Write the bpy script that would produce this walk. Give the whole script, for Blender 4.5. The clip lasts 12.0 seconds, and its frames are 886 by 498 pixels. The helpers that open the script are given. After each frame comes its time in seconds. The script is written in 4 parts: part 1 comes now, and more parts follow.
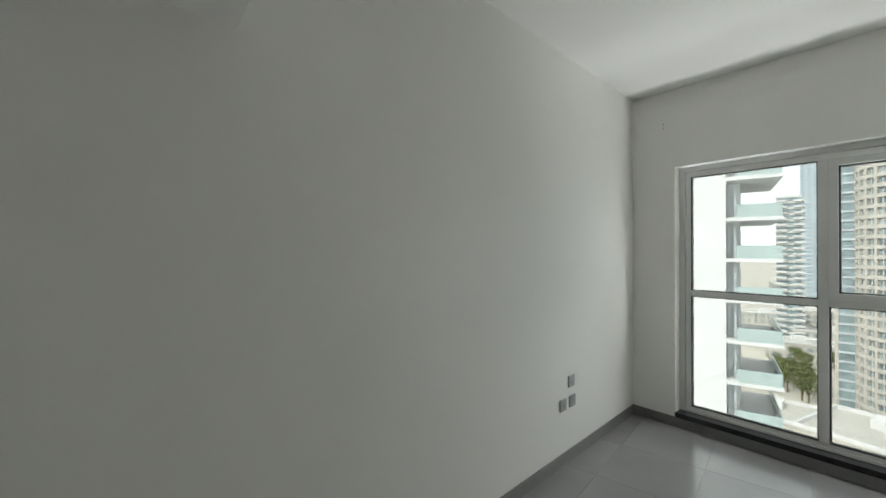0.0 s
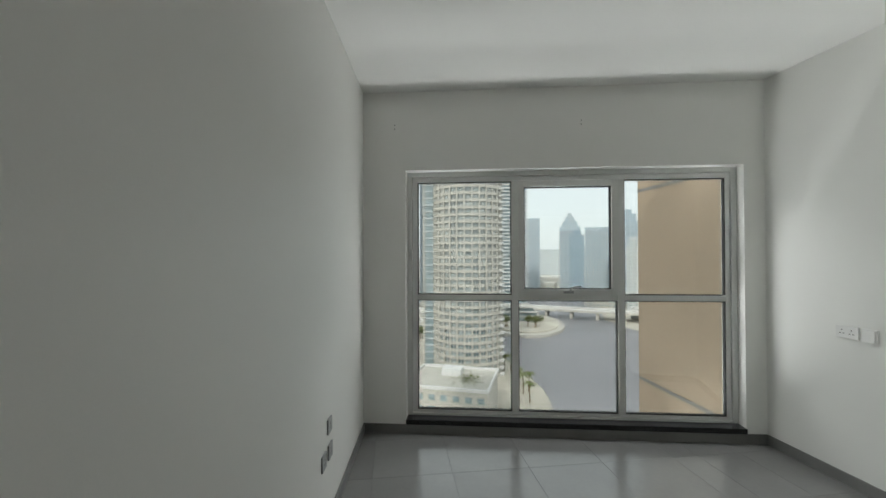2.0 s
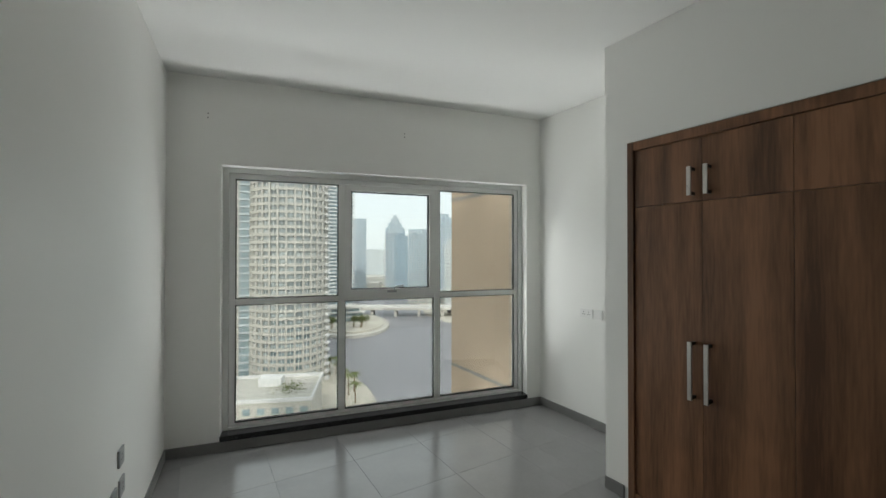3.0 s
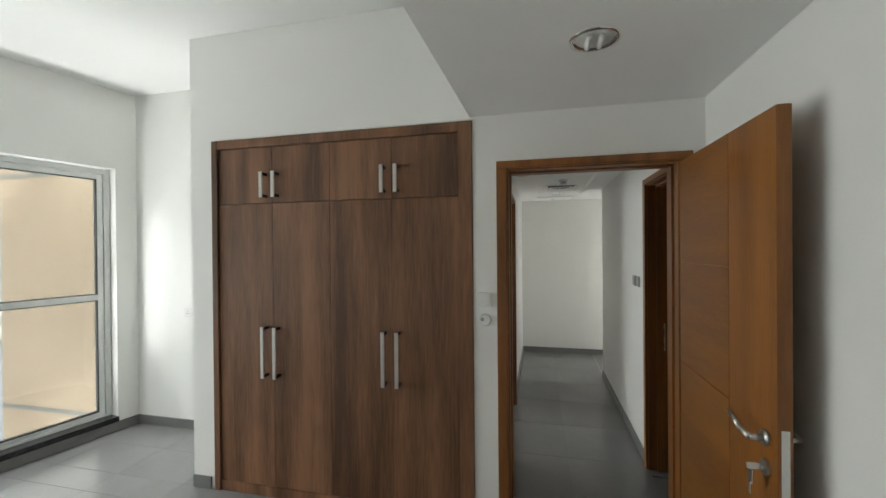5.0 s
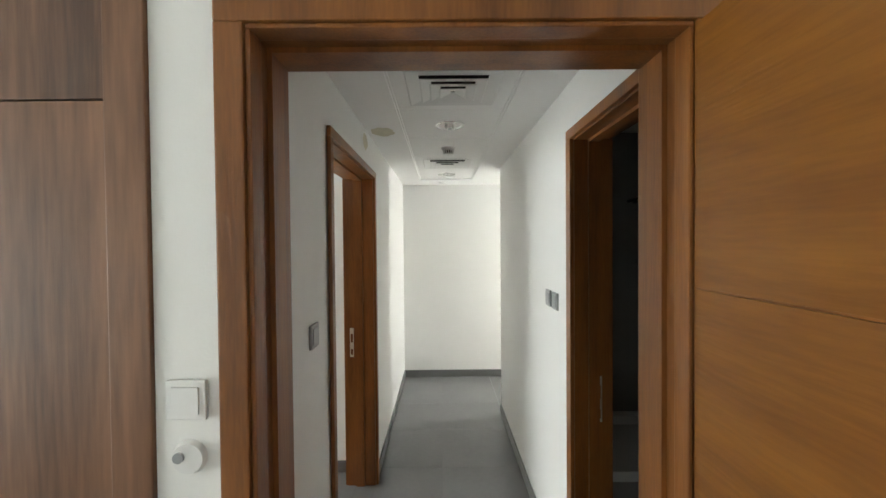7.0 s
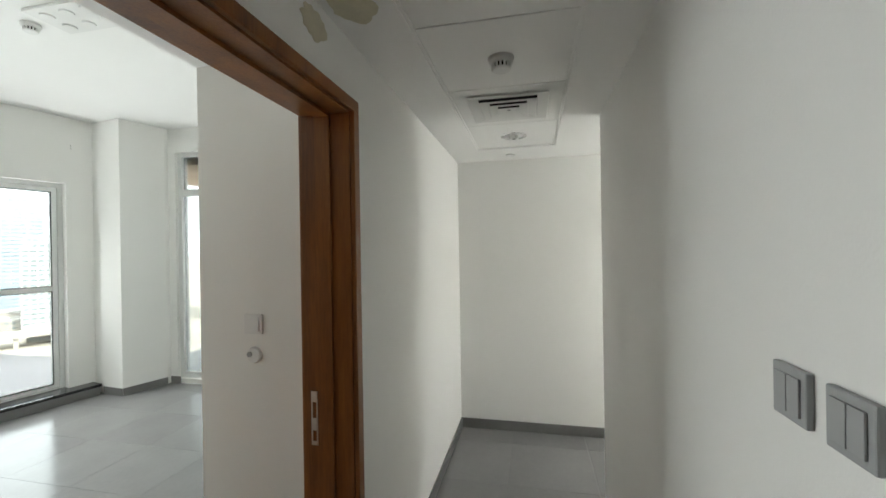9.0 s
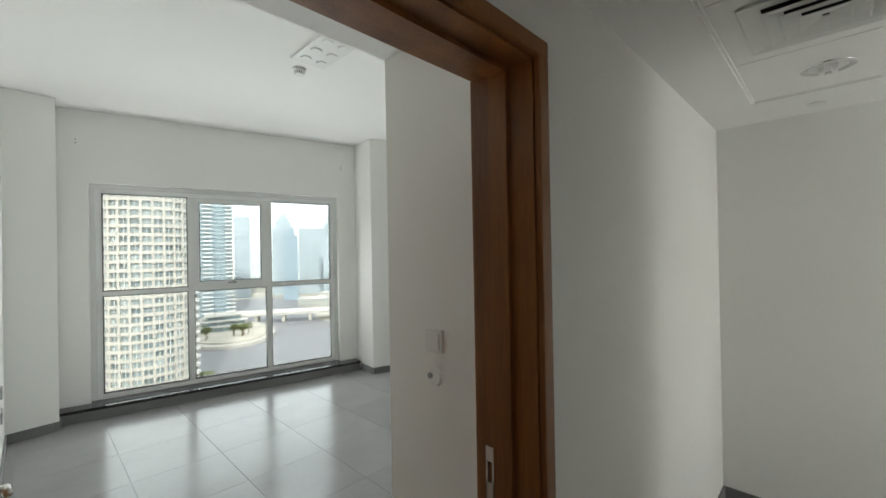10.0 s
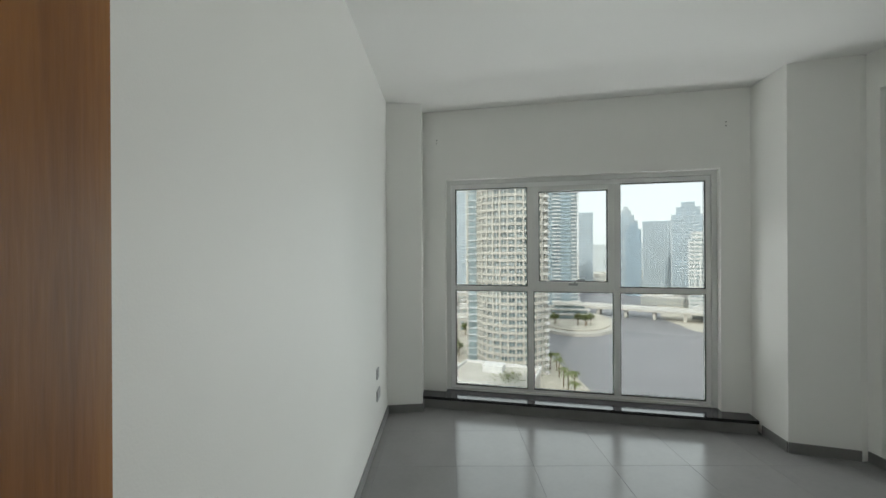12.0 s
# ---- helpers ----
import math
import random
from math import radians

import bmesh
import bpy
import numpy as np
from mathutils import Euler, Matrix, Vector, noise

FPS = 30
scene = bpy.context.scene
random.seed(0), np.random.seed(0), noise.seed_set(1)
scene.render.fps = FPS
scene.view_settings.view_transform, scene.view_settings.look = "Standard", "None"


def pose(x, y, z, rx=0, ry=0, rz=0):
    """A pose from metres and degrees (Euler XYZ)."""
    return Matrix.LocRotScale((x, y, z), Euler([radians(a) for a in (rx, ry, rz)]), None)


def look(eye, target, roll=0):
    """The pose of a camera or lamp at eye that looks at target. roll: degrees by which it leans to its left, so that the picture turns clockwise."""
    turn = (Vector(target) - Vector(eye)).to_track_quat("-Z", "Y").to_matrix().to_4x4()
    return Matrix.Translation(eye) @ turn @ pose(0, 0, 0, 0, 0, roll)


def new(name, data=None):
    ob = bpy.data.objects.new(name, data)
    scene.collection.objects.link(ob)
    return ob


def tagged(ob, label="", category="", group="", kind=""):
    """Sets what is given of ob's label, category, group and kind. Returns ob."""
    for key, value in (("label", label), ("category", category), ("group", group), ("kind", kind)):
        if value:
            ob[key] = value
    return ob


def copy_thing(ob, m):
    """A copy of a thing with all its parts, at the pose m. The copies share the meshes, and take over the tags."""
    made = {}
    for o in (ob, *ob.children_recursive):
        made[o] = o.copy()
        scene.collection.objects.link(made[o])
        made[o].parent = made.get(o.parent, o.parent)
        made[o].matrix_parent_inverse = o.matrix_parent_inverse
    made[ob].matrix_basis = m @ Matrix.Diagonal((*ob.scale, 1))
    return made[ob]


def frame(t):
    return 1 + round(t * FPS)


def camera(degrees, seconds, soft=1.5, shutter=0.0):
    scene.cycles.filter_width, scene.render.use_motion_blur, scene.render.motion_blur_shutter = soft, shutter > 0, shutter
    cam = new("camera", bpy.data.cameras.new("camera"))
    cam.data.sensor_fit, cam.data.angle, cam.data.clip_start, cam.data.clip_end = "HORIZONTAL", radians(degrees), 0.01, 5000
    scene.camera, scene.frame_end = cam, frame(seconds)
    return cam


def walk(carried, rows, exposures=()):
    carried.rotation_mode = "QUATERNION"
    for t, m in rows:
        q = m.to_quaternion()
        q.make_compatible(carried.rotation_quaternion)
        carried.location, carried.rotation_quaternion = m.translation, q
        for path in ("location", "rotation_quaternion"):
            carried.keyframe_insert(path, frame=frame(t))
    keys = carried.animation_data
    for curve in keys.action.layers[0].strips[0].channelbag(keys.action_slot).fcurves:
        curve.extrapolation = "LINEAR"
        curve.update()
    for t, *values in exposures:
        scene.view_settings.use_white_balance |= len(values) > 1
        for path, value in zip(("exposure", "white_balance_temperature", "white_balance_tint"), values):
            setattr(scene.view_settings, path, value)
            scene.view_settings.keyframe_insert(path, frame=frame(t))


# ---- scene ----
cam = camera(95.5, 12.0)
PATH = [
    (0, (1.177, -4.38, 1.642), (-0.117, -2.854, 1.651), -0.0),
    (0.5, (0.775, -4.14, 1.561), (-0.125, -2.355, 1.609), 0.6),
    (1, (0.542, -3.914, 1.577), (0.017, -1.985, 1.621), 0.4),
    (1.5, (0.384, -3.795, 1.619), (0.237, -1.8, 1.65), 0.2),
    (2, (0.28, -3.828, 1.665), (0.524, -1.843, 1.684), -0.2),
    (2.5, (0.235, -3.958, 1.694), (0.919, -2.079, 1.703), -0.6),
    (2.7, (0.228, -3.935, 1.683), (1.068, -2.12, 1.694), -0.3),
    (4.3, (0.285, -4.392, 1.681), (2.001, -3.365, 1.687), -0.4),
    (4.5, (0.308, -4.408, 1.698), (2.115, -3.551, 1.689), -0.4),
    (5, (0.375, -4.492, 1.681), (2.321, -4.03, 1.671), -0.5),
    (5.5, (0.632, -4.547, 1.677), (2.628, -4.429, 1.656), -0.6),
    (6, (1.034, -4.626, 1.666), (3.034, -4.613, 1.635), -0.4),
    (6.5, (1.481, -4.693, 1.681), (3.481, -4.693, 1.651), -0.5),
    (7, (1.912, -4.707, 1.689), (3.912, -4.715, 1.654), -0.5),
    (7.2, (2.084, -4.742, 1.654), (4.084, -4.732, 1.655), -0.2),
    (9, (3.327, -4.88, 1.623), (5.28, -4.45, 1.621), -0.9),
    (9.5, (3.595, -4.851, 1.624), (5.35, -3.892, 1.631), -1.1),
    (10, (3.8, -4.775, 1.645), (5.234, -3.381, 1.653), -1.0),
    (10.5, (3.992, -4.658, 1.639), (5.002, -2.932, 1.657), -0.7),
    (11, (4.135, -4.418, 1.631), (4.686, -2.496, 1.654), -0.5),
    (11.5, (4.181, -4.051, 1.656), (4.377, -2.061, 1.668), -0.4),
    (12, (4.225, -3.596, 1.673), (4.216, -1.596, 1.672), -0.3),
]
walk(cam, [(t, look(eye, target, roll)) for t, eye, target, roll in PATH],
     [(0, 1.55), (1.0, 1.3), (1.5, 1.1), (2.7, 1.2), (4.5, 1.8), (5.5, 2.6), (6.5, 3.1), (7.2, 3.15), (9.0, 2.5), (9.5, 2.2), (10.5, 1.95), (11.0, 2.0), (11.5, 1.7), (12.0, 1.35)])

# ---------------- light ----------------
SUN_AZ, SUN_EL = 205, 40          # sun behind the building, veiled by haze
world = bpy.data.worlds.new("world")
scene.world = world
world.use_nodes = True
wn = world.node_tree
sky = wn.nodes.new("ShaderNodeTexSky")
sky.sky_type, sky.sun_disc = "NISHITA", False
sky.sun_elevation, sky.sun_rotation = radians(SUN_EL), radians(SUN_AZ)
sky.dust_density, sky.air_density, sky.ozone_density = 2.0, 1.0, 1.0
wn.links.new(sky.outputs[0], wn.nodes["Background"].inputs[0])
wn.nodes["Background"].inputs[1].default_value = 0.04
veil, both = wn.nodes.new("ShaderNodeBackground"), wn.nodes.new("ShaderNodeAddShader")   # white haze over the whole sky
veil.inputs[0].default_value, veil.inputs[1].default_value = (0.985, 1.0, 0.98, 1), 2.0
wn.links.new(wn.nodes["Background"].outputs[0], both.inputs[0])
wn.links.new(veil.outputs[0], both.inputs[1])
wn.links.new(both.outputs[0], wn.nodes["World Output"].inputs[0])
sun_data = bpy.data.lights.new("sun", "SUN")
sun_data.energy, sun_data.angle, sun_data.color = 4.0, radians(4), (1, 0.95, 0.88)
sun = new("sun", sun_data)
az, el = radians(SUN_AZ), radians(SUN_EL)
sun.matrix_world = look((0, 0, 90), (-math.sin(az) * math.cos(el), -math.cos(az) * math.cos(el), 90 - math.sin(el)))


# fill lamp added out of sight past the hall's turn, standing in for daylight
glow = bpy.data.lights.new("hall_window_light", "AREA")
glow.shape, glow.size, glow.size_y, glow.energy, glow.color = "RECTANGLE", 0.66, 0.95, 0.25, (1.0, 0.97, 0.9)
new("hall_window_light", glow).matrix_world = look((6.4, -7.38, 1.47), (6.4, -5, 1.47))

# fill lamps added to boost the two windows' sky light: in each opening behind the panes, and out of view above each
# head and below each sill
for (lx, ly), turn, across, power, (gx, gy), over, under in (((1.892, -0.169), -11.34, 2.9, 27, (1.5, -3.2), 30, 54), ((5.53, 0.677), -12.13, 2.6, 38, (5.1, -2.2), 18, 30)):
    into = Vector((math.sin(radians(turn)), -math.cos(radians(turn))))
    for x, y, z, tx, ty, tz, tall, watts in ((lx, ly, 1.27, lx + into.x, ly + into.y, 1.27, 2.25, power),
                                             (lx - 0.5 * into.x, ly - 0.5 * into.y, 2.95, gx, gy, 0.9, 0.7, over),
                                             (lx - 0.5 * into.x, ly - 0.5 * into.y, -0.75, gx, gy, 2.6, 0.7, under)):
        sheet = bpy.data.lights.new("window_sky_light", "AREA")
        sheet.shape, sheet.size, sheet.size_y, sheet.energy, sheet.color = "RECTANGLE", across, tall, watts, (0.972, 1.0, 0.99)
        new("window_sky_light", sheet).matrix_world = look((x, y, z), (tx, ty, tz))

# ---------------- materials ----------------
def material(name, colour, rough=0.5, metal=0.0, vary=0.06, scale=3.0, fine=60.0, bump=0.02, stretch=(1, 1, 1), colour2=None, per_piece=0.0, lo=0.45, hi=0.9):
    """Two scales of variation over a base colour, with fine relief."""
    m = bpy.data.materials.new(name)
    m.use_nodes = True
    nt = m.node_tree
    n, l = nt.nodes, nt.links
    b = n["Principled BSDF"]
    b.inputs["Roughness"].default_value, b.inputs["Metallic"].default_value = rough, metal
    co = n.new("ShaderNodeTexCoord")
    mp = n.new("ShaderNodeMapping")
    mp.inputs["Scale"].default_value = stretch
    l.new(co.outputs["Object"], mp.inputs[0])
    t1, t2 = n.new("ShaderNodeTexNoise"), n.new("ShaderNodeTexNoise")
    t1.inputs["Scale"].default_value, t2.inputs["Scale"].default_value = scale, fine
    t1.inputs["Detail"].default_value, t2.inputs["Detail"].default_value = 4, 3
    l.new(mp.outputs[0], t1.inputs[0])
    l.new(mp.outputs[0], t2.inputs[0])
    if per_piece:
        info = n.new("ShaderNodeObjectInfo")
        off = n.new("ShaderNodeVectorMath")
        off.operation = "MULTIPLY_ADD"
        comb = n.new("ShaderNodeCombineXYZ")
        for k in range(3):
            l.new(info.outputs["Random"], comb.inputs[k])
        l.new(comb.outputs[0], off.inputs[0])
        off.inputs[1].default_value = (37, 53, 71)
        l.new(co.outputs["Object"], off.inputs[2])
        l.new(off.outputs[0], mp.inputs[0])
    add = n.new("ShaderNodeMath")
    add.operation = "MULTIPLY_ADD"
    l.new(t2.outputs[0], add.inputs[0])
    add.inputs[1].default_value = 0.35
    l.new(t1.outputs[0], add.inputs[2])
    ramp = n.new("ShaderNodeValToRGB")
    c2 = colour2 or tuple(min(1, c * (1 + vary)) for c in colour)
    c1 = colour if colour2 else tuple(c * (1 - vary) for c in colour)
    ramp.color_ramp.elements[0].position, ramp.color_ramp.elements[1].position = lo, hi
    ramp.color_ramp.elements[0].color, ramp.color_ramp.elements[1].color = (*c1, 1), (*c2, 1)
    l.new(add.outputs[0], ramp.inputs[0])
    last = ramp.outputs[0]
    if per_piece:
        hsv = n.new("ShaderNodeHueSaturation")
        mr = n.new("ShaderNodeMapRange")
        mr.inputs[3].default_value, mr.inputs[4].default_value = 1 - per_piece, 1 + per_piece
        l.new(info.outputs["Random"], mr.inputs[0])
        l.new(mr.outputs[0], hsv.inputs["Value"])
        l.new(last, hsv.inputs["Color"])
        last = hsv.outputs[0]
    l.new(last, b.inputs["Base Color"])
    rr = n.new("ShaderNodeMapRange")
    rr.inputs[3].default_value, rr.inputs[4].default_value = max(0.02, rough - 0.06), min(1, rough + 0.06)
    l.new(t1.outputs[0], rr.inputs[0])
    l.new(rr.outputs[0], b.inputs["Roughness"])
    if bump:
        bp = n.new("ShaderNodeBump")
        bp.inputs["Strength"].default_value, bp.inputs["Distance"].default_value = bump, 0.01
        l.new(t2.outputs[0], bp.inputs["Height"])
        l.new(bp.outputs[0], b.inputs["Normal"])
    return m


def glass(name, tint=(0.42, 0.44, 0.44)):
    """Straight-through pane; its added grey tint dims the outdoors by colour, and its gloss grows at grazing angles."""
    m = bpy.data.materials.new(name)
    m.use_nodes = True
    nt = m.node_tree
    n, l = nt.nodes, nt.links
    n.remove(n["Principled BSDF"])
    tr, gl, mix, fr = (n.new("ShaderNodeBsdfTransparent"), n.new("ShaderNodeBsdfGlossy"), n.new("ShaderNodeMixShader"), n.new("ShaderNodeFresnel"))
    tr.inputs[0].default_value = (*tint, 1)
    gl.inputs["Roughness"].default_value = 0.02
    fr.inputs[0].default_value = 1.35
    l.new(fr.outputs[0], mix.inputs[0])
    l.new(tr.outputs[0], mix.inputs[1])
    l.new(gl.outputs[0], mix.inputs[2])
    l.new(mix.outputs[0], n["Material Output"].inputs[0])
    return m


WALL = material("wall_paint", (0.84, 0.84, 0.81), 0.55, vary=0.015, scale=1.2, fine=140, bump=0.05)
CEIL = material("ceiling_paint", (0.87, 0.87, 0.85), 0.7, vary=0.012, scale=1.0, fine=90, bump=0.03)
TILE = material("floor_tile", (0.20, 0.20, 0.196), 0.20, vary=0.07, scale=2.2, fine=30, bump=0.02, per_piece=0.05)
GROUT = material("grout", (0.15, 0.15, 0.148), 0.7)
SKIRT = material("skirting_tile", (0.17, 0.17, 0.165), 0.35, vary=0.1, scale=4, bump=0.01)
GRANITE = material("granite", (0.012, 0.012, 0.013), 0.12, vary=0.5, scale=60, fine=220, bump=0.0)
ALU = material("window_paint", (0.72, 0.73, 0.71), 0.35, vary=0.02, scale=6, bump=0.0)
# bead lighter than the frame: daylight on its faces painted into the colour
BEAD_LIT = material("daylit_bead", (0.88, 0.89, 0.88), 0.4, vary=0.01, scale=6, bump=0.0)
GASKET = material("gasket", (0.015, 0.015, 0.015), 0.7)
GLASS = glass("pane_glass")
WALNUT = material("walnut", (0.075, 0.032, 0.014), 0.40, scale=2.4, fine=30, bump=0.05, stretch=(2.6, 2.6, 0.2), colour2=(0.25, 0.118, 0.057), per_piece=0.05, lo=0.5, hi=0.84)
TEAK = material("door_veneer", (0.17, 0.058, 0.007), 0.38, scale=2.0, fine=26, bump=0.06, stretch=(4, 4, 0.3), colour2=(0.31, 0.12, 0.017))
TEAK2 = material("door_veneer_cross", (0.15, 0.052, 0.007), 0.40, scale=2.0, fine=26, bump=0.12, stretch=(0.4, 0.4, 5), colour2=(0.27, 0.105, 0.014))
FRAME = material("door_frame_wood", (0.13, 0.046, 0.012), 0.36, scale=2.5, fine=34, bump=0.05, stretch=(4, 4, 0.35), colour2=(0.33, 0.125, 0.027))
STEEL = material("brushed_steel", (0.62, 0.6, 0.57), 0.3, metal=1.0, vary=0.05, scale=30, fine=200, bump=0.02)
SATIN = material("satin_steel", (0.72, 0.71, 0.68), 0.4, metal=0.35, vary=0.04, scale=30, bump=0.0)
DARK = material("dark_metal", (0.03, 0.025, 0.02), 0.4, metal=0.6)
PLASTIC = material("white_plastic", (0.78, 0.78, 0.76), 0.35, vary=0.01, bump=0.0)
GREYP = material("grey_plastic", (0.33, 0.34, 0.34), 0.35, vary=0.02, bump=0.0)
SCREEN = material("lcd", (0.06, 0.075, 0.06), 0.2, bump=0.0)
CHROME = material("chrome", (0.8, 0.8, 0.8), 0.08, metal=1.0, vary=0.02, bump=0.0)
BEIGE = material("beige_render", (0.43, 0.325, 0.235), 0.85, vary=0.04, scale=1.5, fine=80, bump=0.015)
BATHTILE = material("bath_tile", (0.27, 0.265, 0.25), 0.3, vary=0.1, scale=3)
CERAMIC = material("tub_enamel", (0.8, 0.8, 0.78), 0.12, vary=0.01, bump=0.0)
STAIN = material("damp_stain", (0.62, 0.58, 0.44), 0.7, vary=0.08, scale=12)
BLACK = material("duct_shade", (0.01, 0.01, 0.01), 0.9)


# ---------------- building helpers ----------------
def box(bm, x0, x1, y0, y1, z0, z1):
    vs = bmesh.ops.create_cube(bm, size=1, matrix=Matrix.Translation(((x0 + x1) / 2, (y0 + y1) / 2, (z0 + z1) / 2)) @ Matrix.Diagonal((abs(x1 - x0), abs(y1 - y0), abs(z1 - z0), 1)))["verts"]
    return vs


def prism(bm, pts, z0, z1):
    """An upright prism over a plan outline."""
    lo = [bm.verts.new((x, y, z0)) for x, y in pts]
    hi = [bm.verts.new((x, y, z1)) for x, y in pts]
    bm.faces.new(lo[::-1])
    bm.faces.new(hi)
    for i in range(len(pts)):
        j = (i + 1) % len(pts)
        bm.faces.new((lo[i], lo[j], hi[j], hi[i]))


def rod(bm, a, b, r, n=12, r2=None):
    a, b = Vector(a), Vector(b)
    m = Matrix.Translation((a + b) / 2) @ (b - a).to_track_quat("Z", "Y").to_matrix().to_4x4()
    return bmesh.ops.create_cone(bm, cap_ends=True, segments=n, radius1=r, radius2=r if r2 is None else r2, depth=(b - a).length, matrix=m)["verts"]


def bevel(bm, w=0.003, seg=2):
    bmesh.ops.bevel(bm, geom=list(bm.edges), offset=w, segments=seg, affect="EDGES", clamp_overlap=True, profile=0.6)


def part(name, bm, mat, parent=None, label="", smooth=False):
    bmesh.ops.recalc_face_normals(bm, faces=bm.faces)
    me = bpy.data.meshes.new(name)
    bm.to_mesh(me)
    bm.free()
    me.materials.append(mat)
    if smooth:
        for p in me.polygons:
            p.use_smooth = True
    ob = new(name, me)
    if parent:
        ob.parent = parent
    if label:
        tagged(ob, label)
    return ob


def boxpart(name, dims, mat, parent=None, label="", bev=0.0):
    bm = bmesh.new()
    box(bm, *dims)
    if bev:
        bevel(bm, bev)
    return part(name, bm, mat, parent, label)


def thing(name, m, label, category, group="", kind=""):
    ob = new(name)
    ob.matrix_basis = m
    return tagged(ob, label, category, group, kind)


def along(p0, p1):
    """Frame with x along p0 to p1, z up, y to the left."""
    d = Vector((p1[0] - p0[0], p1[1] - p0[1]))
    return pose(p0[0], p0[1], 0, 0, 0, math.degrees(math.atan2(d.y, d.x))), d.length


def wall(name, p0, p1, thick, z0, z1, holes=(), mat=None, label="plain white painted plaster wall"):
    """Inner face on the line p0 to p1; thick to its left is behind. holes: (u0, u1, z0, z1) along the line."""
    m, length = along(p0, p1)
    bm = bmesh.new()
    us = sorted({0, length, *[h[0] for h in holes], *[h[1] for h in holes]})
    for a, b in zip(us, us[1:]):
        hs = [h for h in holes if h[0] <= a + 1e-6 and h[1] >= b - 1e-6]
        z = z0
        for h in sorted(hs, key=lambda q: q[2]):
            if h[2] > z + 1e-4:
                box(bm, a, b, 0, thick, z, h[2])
            z = h[3]
        if z < z1 - 1e-4:
            box(bm, a, b, 0, thick, z, z1)
    ob = part(name, bm, mat or WALL)
    ob.matrix_world = m
    return tagged(ob, label, "wall", kind="structure")


def skirting(p0, p1, h=0.085, label="grey tile skirting along the wall foot"):
    """Runs on the room side (right of p0 to p1)."""
    m, length = along(p0, p1)
    bm = bmesh.new()
    box(bm, 0, length, -0.012, 0, 0, h)
    bevel(bm, 0.002, 1)
    ob = part("baseboard", bm, SKIRT)
    ob.matrix_world = m
    return tagged(ob, label, "baseboard", kind="structure")


# ---------------- plan ----------------
CZ, SZ, HZ = 3.165, 2.45, 2.40          # room ceiling, entry soffit, hall ceiling
LW = lambda y: 0.09 * y                  # west wall of the first bedroom leans in plan
FA0, FA1 = (0.0, 0.0), (3.49, -0.70)
FB0, FB1 = (3.634, 0.905), (7.077, 0.165)

wall("wall_west", (LW(-5.5), -5.5), FA0, 0.2, 0, CZ)
WA = (0.40, 3.385, 0.10, 2.43)
wall("wall_facade_bedroom", FA0, FA1, 0.26, 0, CZ, [WA])
wall("wall_party", (3.49, 1.14), (3.49, -0.70), 0.07, -3.5, CZ + 3.2, mat=BEIGE, label="beige rendered outer wall of the next room")
JOINT = material("render_joint", (0.22, 0.21, 0.2), 0.9)
for z in (0.02, 2.47):
    boxpart("joint", (0.0, 1.83, -0.004, 0.0, z - 0.02, z + 0.02), JOINT, bpy.data.objects["wall_party"], "grey movement joint")
lip = boxpart("sill_lip", (0.40, 3.385, -0.016, -0.0135, 0.086, 0.1305), GRANITE)
lip.matrix_world = along(FA0, FA1)[0]
tagged(lip, "black granite lip under the window sill", "sill", kind="structure")
wall("wall_alcove", (3.49, -0.70), (3.49, -4.05), 0.07, 0, CZ)
bm = bmesh.new()
box(bm, 2.74, 3.488, -2.278, -2.10, 0, CZ)
box(bm, 2.74, 3.488, -4.1135, -2.278, 2.432, CZ)
tagged(part("wall_wardrobe_surround", bm, WALL), "white plaster wall boxed round the built-in wardrobe", "wall", kind="structure")
D0, D1, DT = -4.292, -5.245, 2.155         # bedroom door opening
m = wall("wall_door", (2.74, -4.114), (2.74, -5.345), 0.20, 0, CZ, [(-4.114 - D0, -4.114 - D1, -1, DT)])
wall("wall_back_bedroom", (2.88, -5.345), (-0.7, -5.345), 0.15, 0, CZ)
bm = bmesh.new()
prism(bm, [(-0.6, -3.70), (0.55, -3.93), (1.5, -4.075), (2.738, -4.10), (2.738, -5.343), (-0.6, -5.343)], SZ, CZ)
tagged(part("ceiling_soffit_bedroom", bm, CEIL), "lowered white plaster ceiling over the bedroom entry", "ceiling", kind="structure")
OUT_A = [(-0.8, -5.5), (3.56, -5.5), (3.56, -0.46), (0.0, 0.25), (-0.2, 0.25)]
OUT_B = [(3.564, -7.6), (7.7, -7.6), (7.7, 0.25), (3.62, 1.13)]
for name, pts in (("ceiling_bedroom", OUT_A), ("ceiling_second", OUT_B)):
    bm = bmesh.new()
    prism(bm, pts, CZ + 0.001, CZ + 0.3)
    tagged(part(name, bm, CEIL), "flat white painted ceiling", "ceiling", kind="structure")

# hall
HL, HR, HE, HC = -4.233, -5.287, 6.94, 5.863
E0, E1, ET = 3.60, 4.715, 2.155
wall("wall_hall_north", (2.942, HL), (HE, HL), 0.183, 0, CZ, [(E0 - 2.942, E1 - 2.942, -1, ET)])
B0, B1 = 2.99, 3.68
wall("wall_hall_south", (HC, HR), (2.942, HR), 0.143, 0, CZ, [(HC - B1, HC - B0, -1, ET)])
wall("wall_hall_end", (HE, HL), (HE, -7.5), 0.15, 0, CZ)
wall("wall_hall_turn", (HC, -7.5), (HC, HR), 0.15, 0, CZ)
# unseen end wall; its opening is added to let light into the hall
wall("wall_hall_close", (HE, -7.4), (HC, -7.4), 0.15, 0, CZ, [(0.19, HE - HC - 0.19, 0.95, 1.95)])
